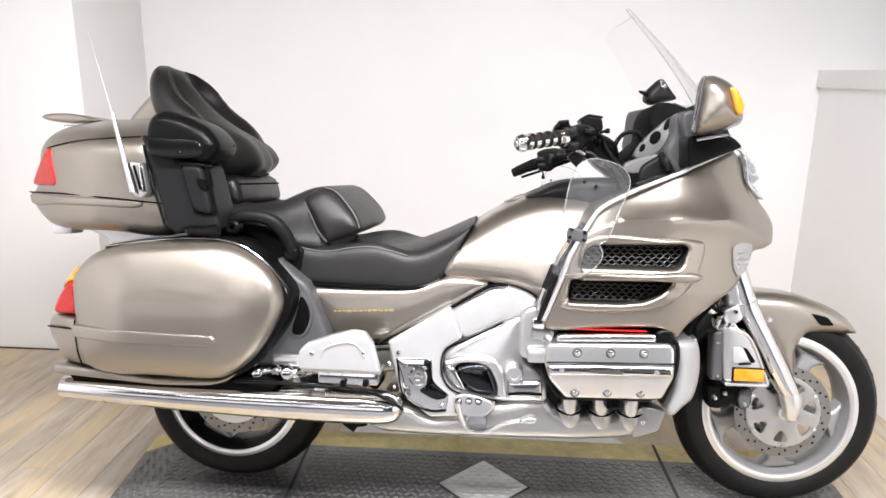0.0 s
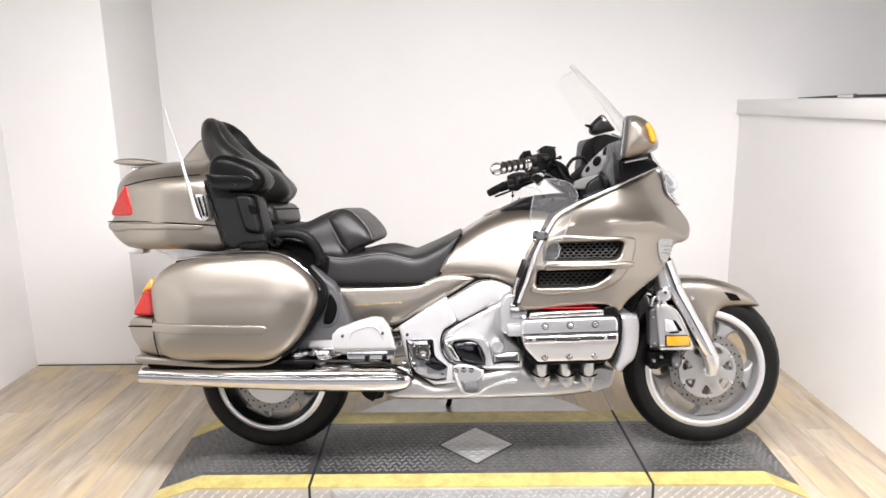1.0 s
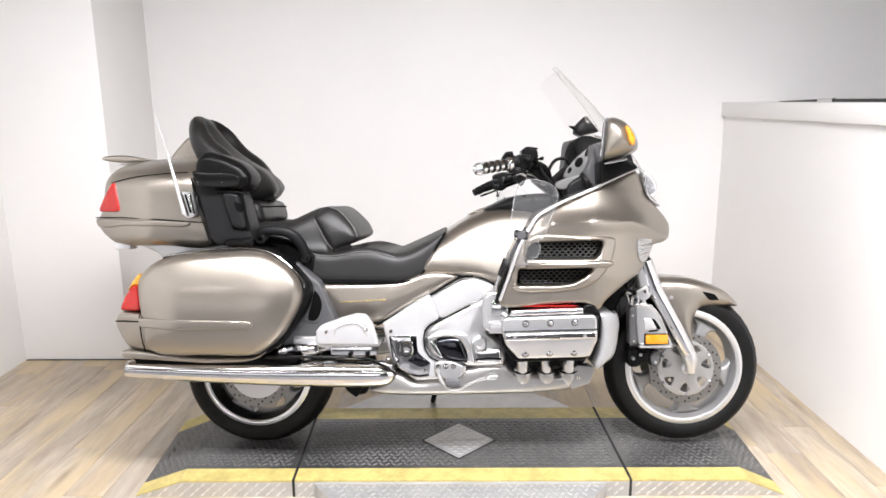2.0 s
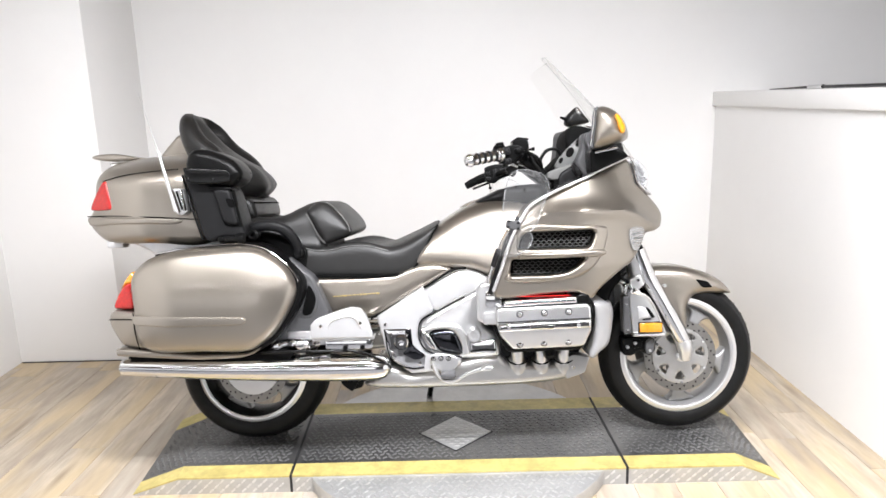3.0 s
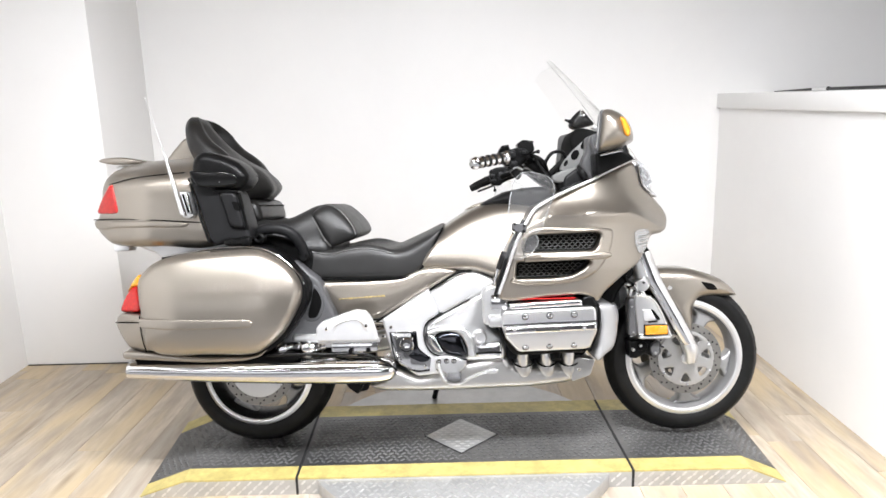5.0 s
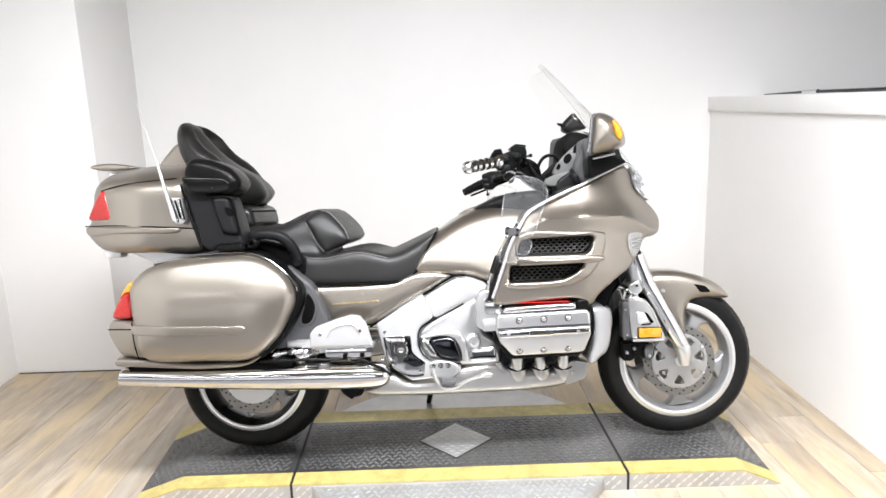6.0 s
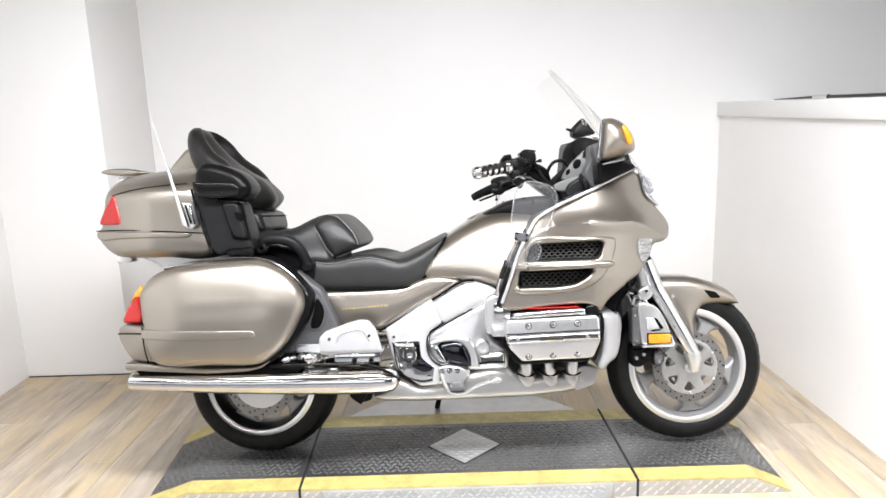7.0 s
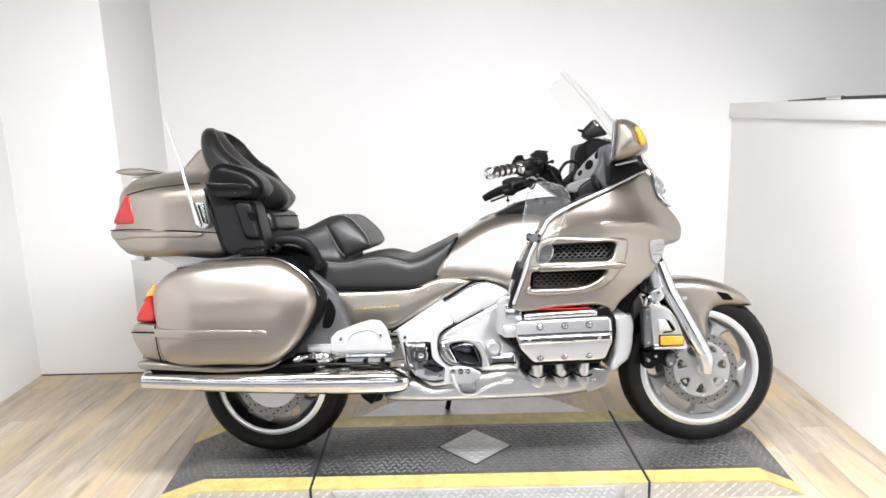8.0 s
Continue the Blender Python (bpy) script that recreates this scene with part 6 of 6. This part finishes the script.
    part("cover_line", sd(box(0.176, 0.476, -0.3845, -0.38, 0.4935, 0.4985, 0.001, 1)), GREYPL, vc)
    part("cover_badge", sd(box(0.270, 0.355, -0.3865, -0.38, 0.489, 0.500, 0.001, 1)), CHROME, vc)
    part("cover_step", sd(slab([(0.158, 0.510), (0.30, 0.514), (0.486, 0.517), (0.486, 0.521), (0.30, 0.518), (0.158, 0.514)], -0.376, -0.36, 0.001, smooth=2, rings=2)), GREYPL, vc)
    for xx, zz in ((0.236, 0.540), (0.322, 0.542), (0.407, 0.544), (0.236, 0.429), (0.321, 0.432), (0.407, 0.434)):
        part("bolt_recess", sd(lathe([(0.0, -0.001), (0.0125, -0.001), (0.0125, 0.004), (0.0, 0.004)], 16, False)), SIDEGREY, vc, "", at=pose(xx, sg * (0.3722 if zz > 0.5 else 0.355), zz))
        part("cover_bolt", sd(lathe([(0.0, -0.006), (0.004, -0.006), (0.0075, -0.004), (0.009, 0.0), (0.009, 0.006), (0.0, 0.006)], 14, False)), CHROME, vc, "", at=pose(xx, sg * (0.376 if zz > 0.5 else 0.358), zz))
    for xx in (0.197, 0.440):
        part("rib_bolt", sd(lathe([(0.0, -0.004), (0.006, -0.004), (0.007, 0.0), (0.0, 0.0)], 12, False)), SILVER, vc, "", at=pose(xx, sg * 0.3835, 0.497))
    part("cover_edge", sd(tube([(0.480, -0.355, 0.585), (0.494, -0.358, 0.568), (0.497, -0.352, 0.50), (0.490, -0.345, 0.468), (0.468, -0.338, 0.404)], 0.0055, 8)), BLACK, vc, "black rubber edge strip")
    part("head_gasket", sd(slab([(0.145, 0.557), (0.495, 0.575), (0.502, 0.50), (0.490, 0.42), (0.455, 0.39), (0.20, 0.385), (0.150, 0.46)], -0.30, -0.20, 0.012, smooth=3)), BLACK, bike)
    part("front_cover", sd(slab([(0.496, 0.567), (0.545, 0.568), (0.569, 0.553), (0.580, 0.505), (0.577, 0.450), (0.558, 0.405), (0.526, 0.386), (0.502, 0.366), (0.486, 0.373), (0.499, 0.430), (0.505, 0.500)], -0.340, -0.10, 0.020, smooth=4, warp=lambda x, z: 0.06 * clamp((x - 0.5) / 0.09) ** 1.6)), COVER, bike, "silver grey front engine cover")
    part("lower_fin", sd(slab([(0.545, 0.47), (0.60, 0.545), (0.615, 0.50), (0.605, 0.44), (0.580, 0.405), (0.545, 0.40)], -0.16, -0.08, 0.015, smooth=4)), COVER, bike)
    part("chrome_bar", sd(slab([(0.185, 0.587), (0.30, 0.592), (0.437, 0.596), (0.440, 0.574), (0.30, 0.570), (0.180, 0.565)], -0.372, -0.30, 0.010, smooth=2)), CHROME, bike, "chrome rail over the engine")
    part("red_light_strip", sd(box(0.195, 0.415, -0.362, -0.350, 0.5990, 0.6012, 0.0008, 1)), GLOW, bike, "thin glowing red light strip under the fairing")
    part("rubber_plug", sd(slab([(0.440, 0.60), (0.475, 0.607), (0.488, 0.585), (0.488, 0.565), (0.445, 0.565)], -0.36, -0.25, 0.012, smooth=4)), BLACK, bike)
    for xx in (0.235, 0.322, 0.403):
        part("exhaust_port", sd(tube([(xx, -0.25, 0.425), (xx, -0.255, 0.385), (xx + 0.002, -0.248, 0.335)], [0.024, 0.023, 0.022], 16)), SILVER, bike, "bright exhaust port")
    part("oil_filter", sd(tube([(0.353, -0.27, 0.40), (0.353, -0.29, 0.365)], [0.022, 0.020], 14)), BLACK, bike)
    belly = part("belly_pan", sd(slab([(-0.345, 0.272), (-0.290, 0.30), (-0.232, 0.345), (-0.155, 0.306), (-0.05, 0.33), (0.035, 0.358), (0.171, 0.382), (0.195, 0.345), (0.25, 0.336), (0.386, 0.338), (0.44, 0.362), (0.502, 0.352), (0.486, 0.297), (0.44, 0.279), (0.382, 0.266), (0.263, 0.256), (0.071, 0.252), (-0.157, 0.250), (-0.289, 0.254)], -0.262, -0.04, 0.030, smooth=3, step=0.02)), SHIELD, bike, "silver lower exhaust shield")
    for xx in (0.236, 0.323, 0.404):
        part("port_bulge", sd(tube([(xx, -0.222, 0.342), (xx, -0.230, 0.336), (xx + 0.002, -0.233, 0.322), (xx + 0.004, -0.228, 0.304), (xx + 0.006, -0.208, 0.284)], [0.034, 0.037, 0.037, 0.033, 0.018], 20)), SHIELD, belly)
    part("belly_end", sd(slab([(0.418, 0.352), (0.436, 0.368), (0.500, 0.358), (0.482, 0.299), (0.412, 0.275), (0.410, 0.310)], -0.266, -0.20, 0.005, smooth=2)), SHIELD, belly, "dull steel front end plate")
    part("end_screw", sd(bolt), CHROME, belly, at=pose(0.438, sg * 0.266, 0.322))
    # black arcs paint the curved shadow below each port
    for xx in (0.236, 0.323, 0.404):
        part("port_gasket", sd(tube([(xx - 0.042, -0.252, 0.362), (xx - 0.030, -0.264, 0.345), (xx, -0.268, 0.336), (xx + 0.030, -0.264, 0.345), (xx + 0.040, -0.252, 0.362)], 0.0032, 6)), HOLE, belly)
    part("foot_plate", sd(slab([(-0.492, 0.480), (-0.492, 0.528), (-0.472, 0.549), (-0.400, 0.574), (-0.352, 0.587), (-0.318, 0.583), (-0.298, 0.557), (-0.283, 0.505), (-0.277, 0.478)], -0.418, -0.385, 0.007, smooth=2)), SILVER_PAINT, bike, "silver folded passenger footboard")
    part("foot_rib", sd(tube([(-0.430, -0.419, 0.515), (-0.420, -0.421, 0.540), (-0.345, -0.421, 0.556), (-0.315, -0.419, 0.515)], 0.003, 6)), SILVER, bike)
    part("foot_bracket", sd(box(-0.445, -0.283, -0.40, -0.30, 0.437, 0.474, 0.006)), CHROME, bike, "chrome footboard bracket")
    part("foot_base", sd(box(-0.49, -0.275, -0.405, -0.34, 0.470, 0.482, 0.003)), SILVER, bike)
    for xx, zz in ((-0.455, 0.525), (-0.318, 0.532)):
        part("foot_bolt", sd(bolt), CHROME, bike, at=pose(xx, sg * 0.418, zz))
    for xx in (-0.375, -0.315):
        part("strap_bolt", sd(lathe([(0.0, -0.010), (0.008, -0.010), (0.009, 0.0), (0.0, 0.0)], 12, False)), BLACK, bike, at=pose(xx, sg * 0.402, 0.445))
    link = [(-0.655, -0.32, 0.428), (-0.63, -0.33, 0.44), (-0.58, -0.33, 0.452), (-0.53, -0.33, 0.445), (-0.48, -0.32, 0.448)]
    part("linkage", sd(tube(link, [0.012, 0.018, 0.016, 0.020, 0.014], 12)), CHROME, bike, "chrome muffler clamp")
    for xx, zz, rr in ((-0.628, 0.442, 0.020), (-0.578, 0.452, 0.016), (-0.545, 0.446, 0.022), (-0.505, 0.450, 0.015)):
        part("clamp_nut", sd(lathe([(0.0, -0.014), (rr * 0.5, -0.014), (rr * 0.8, -0.010), (rr, 0.0), (rr, 0.02), (0.0, 0.02)], 14, False)), CHROME, bike, at=pose(xx, sg * 0.342, zz))
    part("linkage_block", sd(box(-0.60, -0.46, -0.31, -0.24, 0.435, 0.49, 0.008)), SILVER, bike)
    part("brake_cable", sd(tube([(-0.68, -0.37, 0.425), (-0.55, -0.39, 0.432), (-0.43, -0.40, 0.432), (-0.33, -0.395, 0.428), (-0.26, -0.37, 0.39), (-0.225, -0.34, 0.355)], 0.005, 6)), BLACK, bike)
    part("peg_bracket", sd(slab([(-0.088, 0.386), (-0.057, 0.394), (-0.010, 0.386), (0.022, 0.371), (0.018, 0.346), (-0.010, 0.322), (-0.040, 0.318), (-0.058, 0.335), (-0.087, 0.330)], -0.300, -0.24, 0.005, smooth=3)), SILVER, bike, "silver footpeg bracket")
    for xx, zz in ((-0.046, 0.374), (-0.019, 0.374), (-0.074, 0.372), (-0.074, 0.345)):
        part("bracket_bolt", sd(bolt), CHROME, bike, at=pose(xx, sg * 0.301, zz))
        part("bolt_ring", sd(lathe([(0.0075, -0.0012), (0.0095, -0.0012), (0.0095, 0.001), (0.0075, 0.001)], 14)), GREYPL, bike, at=pose(xx, sg * 0.301, zz))
    part("foot_peg", sd(box(-0.046, 0.006, -0.362, -0.28, 0.313, 0.331, 0.007)), SIDEGREY, bike, "grey rubber footpeg")
    pedal = part("brake_pedal", sd(tube([(-0.078, -0.302, 0.366), (-0.066, -0.308, 0.330), (-0.044, -0.315, 0.300), (0.0, -0.318, 0.296), (0.050, -0.325, 0.322), (0.100, -0.335, 0.340)], [0.009, 0.009, 0.009, 0.009, 0.008, 0.008], 10, 0.8)), SILVER, bike, "polished foot pedal")
    part("pedal_pad", sd(slab([(0.090, 0.338), (0.104, 0.350), (0.120, 0.357), (0.142, 0.351), (0.132, 0.337)], -0.360, -0.325, 0.005, smooth=3)), SILVER, pedal, "ribbed pedal pad")
part("engine_block", slab([(-0.24, 0.46), (-0.05, 0.60), (0.20, 0.62), (0.46, 0.56), (0.50, 0.40), (0.42, 0.30), (-0.10, 0.27), (-0.25, 0.33)], -0.225, 0.225, 0.03, smooth=3), GREYPL, bike, "dark engine block")
part("frame_core", slab([(-0.80, 0.80), (-0.30, 0.66), (0.0, 0.70), (0.30, 0.75), (0.30, 0.62), (-0.24, 0.50), (-0.50, 0.48), (-0.60, 0.50), (-0.85, 0.72)], -0.115, 0.115, 0.02, smooth=3), BLACK, bike, "black inner frame")
part("swing_arm", slab([(-0.84, 0.34), (-0.80, 0.37), (-0.25, 0.42), (-0.22, 0.34), (-0.79, 0.27), (-0.84, 0.28)], 0.105, 0.16, 0.015, smooth=3), SILVER, bike, "silver swing arm")
part("rear_mudguard", slab([(-1.14, 0.45), (-1.10, 0.62), (-0.95, 0.72), (-0.70, 0.70), (-0.56, 0.58), (-0.52, 0.45), (-0.55, 0.36), (-0.60, 0.50), (-0.75, 0.615), (-0.90, 0.61), (-1.04, 0.53), (-1.09, 0.44)], -0.14, 0.14, 0.02, smooth=4), BLACK, bike, "black rear mudguard")
part("side_stand", tube([(0.0, 0.20, 0.28), (-0.09, 0.30, 0.15), (-0.12, 0.385, 0.043)], [0.014, 0.012, 0.012], 10), BLACK, bike, "black side stand")
part("stand_bracket", slab([(-0.435, 0.29), (-0.25, 0.29), (-0.22, 0.268), (-0.345, 0.262), (-0.355, 0.235), (-0.40, 0.225), (-0.425, 0.25)], -0.16, -0.10, 0.006, smooth=2), BLACK, bike)

# ---- the floor ----
# unseen floor nearer than APRON is dark to dim the bike's reflections
APRON = -0.95
floor = part("floor", box(LEFT - 0.15, RIGHT + 0.42, APRON, BACK, -0.08, -0.0035, 0), SUBFLOOR, None)
structure("floor_shop", box(-7.72, 6.12, -7.12, MOUTH, -0.08, -0.001, 0), SHOP_FLOOR, "unseen shop floor, darkened to dim reflections in the bike")
for xa, xb in ((LEFT - 0.15, RIGHT + 0.42),):
    structure("floor_shop", box(xa, xb, MOUTH, APRON, -0.08, -0.001, 0), SHOP_FLOOR, "unseen shop floor, darkened to dim reflections in the bike")
structure("floor_shop", box(RIGHT + 0.42, 6.12, MOUTH, BACK, -0.08, -0.001, 0), SHOP_FLOOR, "unseen shop floor, darkened to dim reflections in the bike")
tagged(floor, "light tan wood-look plank floor", "floor", kind="structure")
for gx0, gx1, gy0, gy1 in ((-1.848, RIGHT, BACK - 0.006, BACK), (LEFT + 0.006, -1.848, 1.069, 1.075)):
    structure("floor_joint", box(gx0, gx1, gy0, gy1, 0.0, 0.005, 0), SEAM, "thin dark joint between floor and wall")
PW = 0.152
rng = random.Random(11)
shapes = {}
cols = int((RIGHT - LEFT + 0.30) / PW) + 1
for c in range(cols):
    x = LEFT - 0.10 + c * PW
    y = APRON - rng.uniform(0, 1.1)
    while y < BACK:
        y1 = min(y + 1.22, BACK)
        y0 = max(y, APRON)
        if y1 - y0 > 0.05:
            key = round(y1 - y0, 3)
            if key not in shapes:
                shapes[key] = box(-PW / 2 + 0.0006, PW / 2 - 0.0006, 0.0006, y1 - y0 - 0.0006, -0.006, 0.0, 0.0012, 1)
            plank = part("plank", shapes[key], PLANK, floor, at=Matrix.Translation((x + PW / 2, y0, 0)))
        y += 1.22
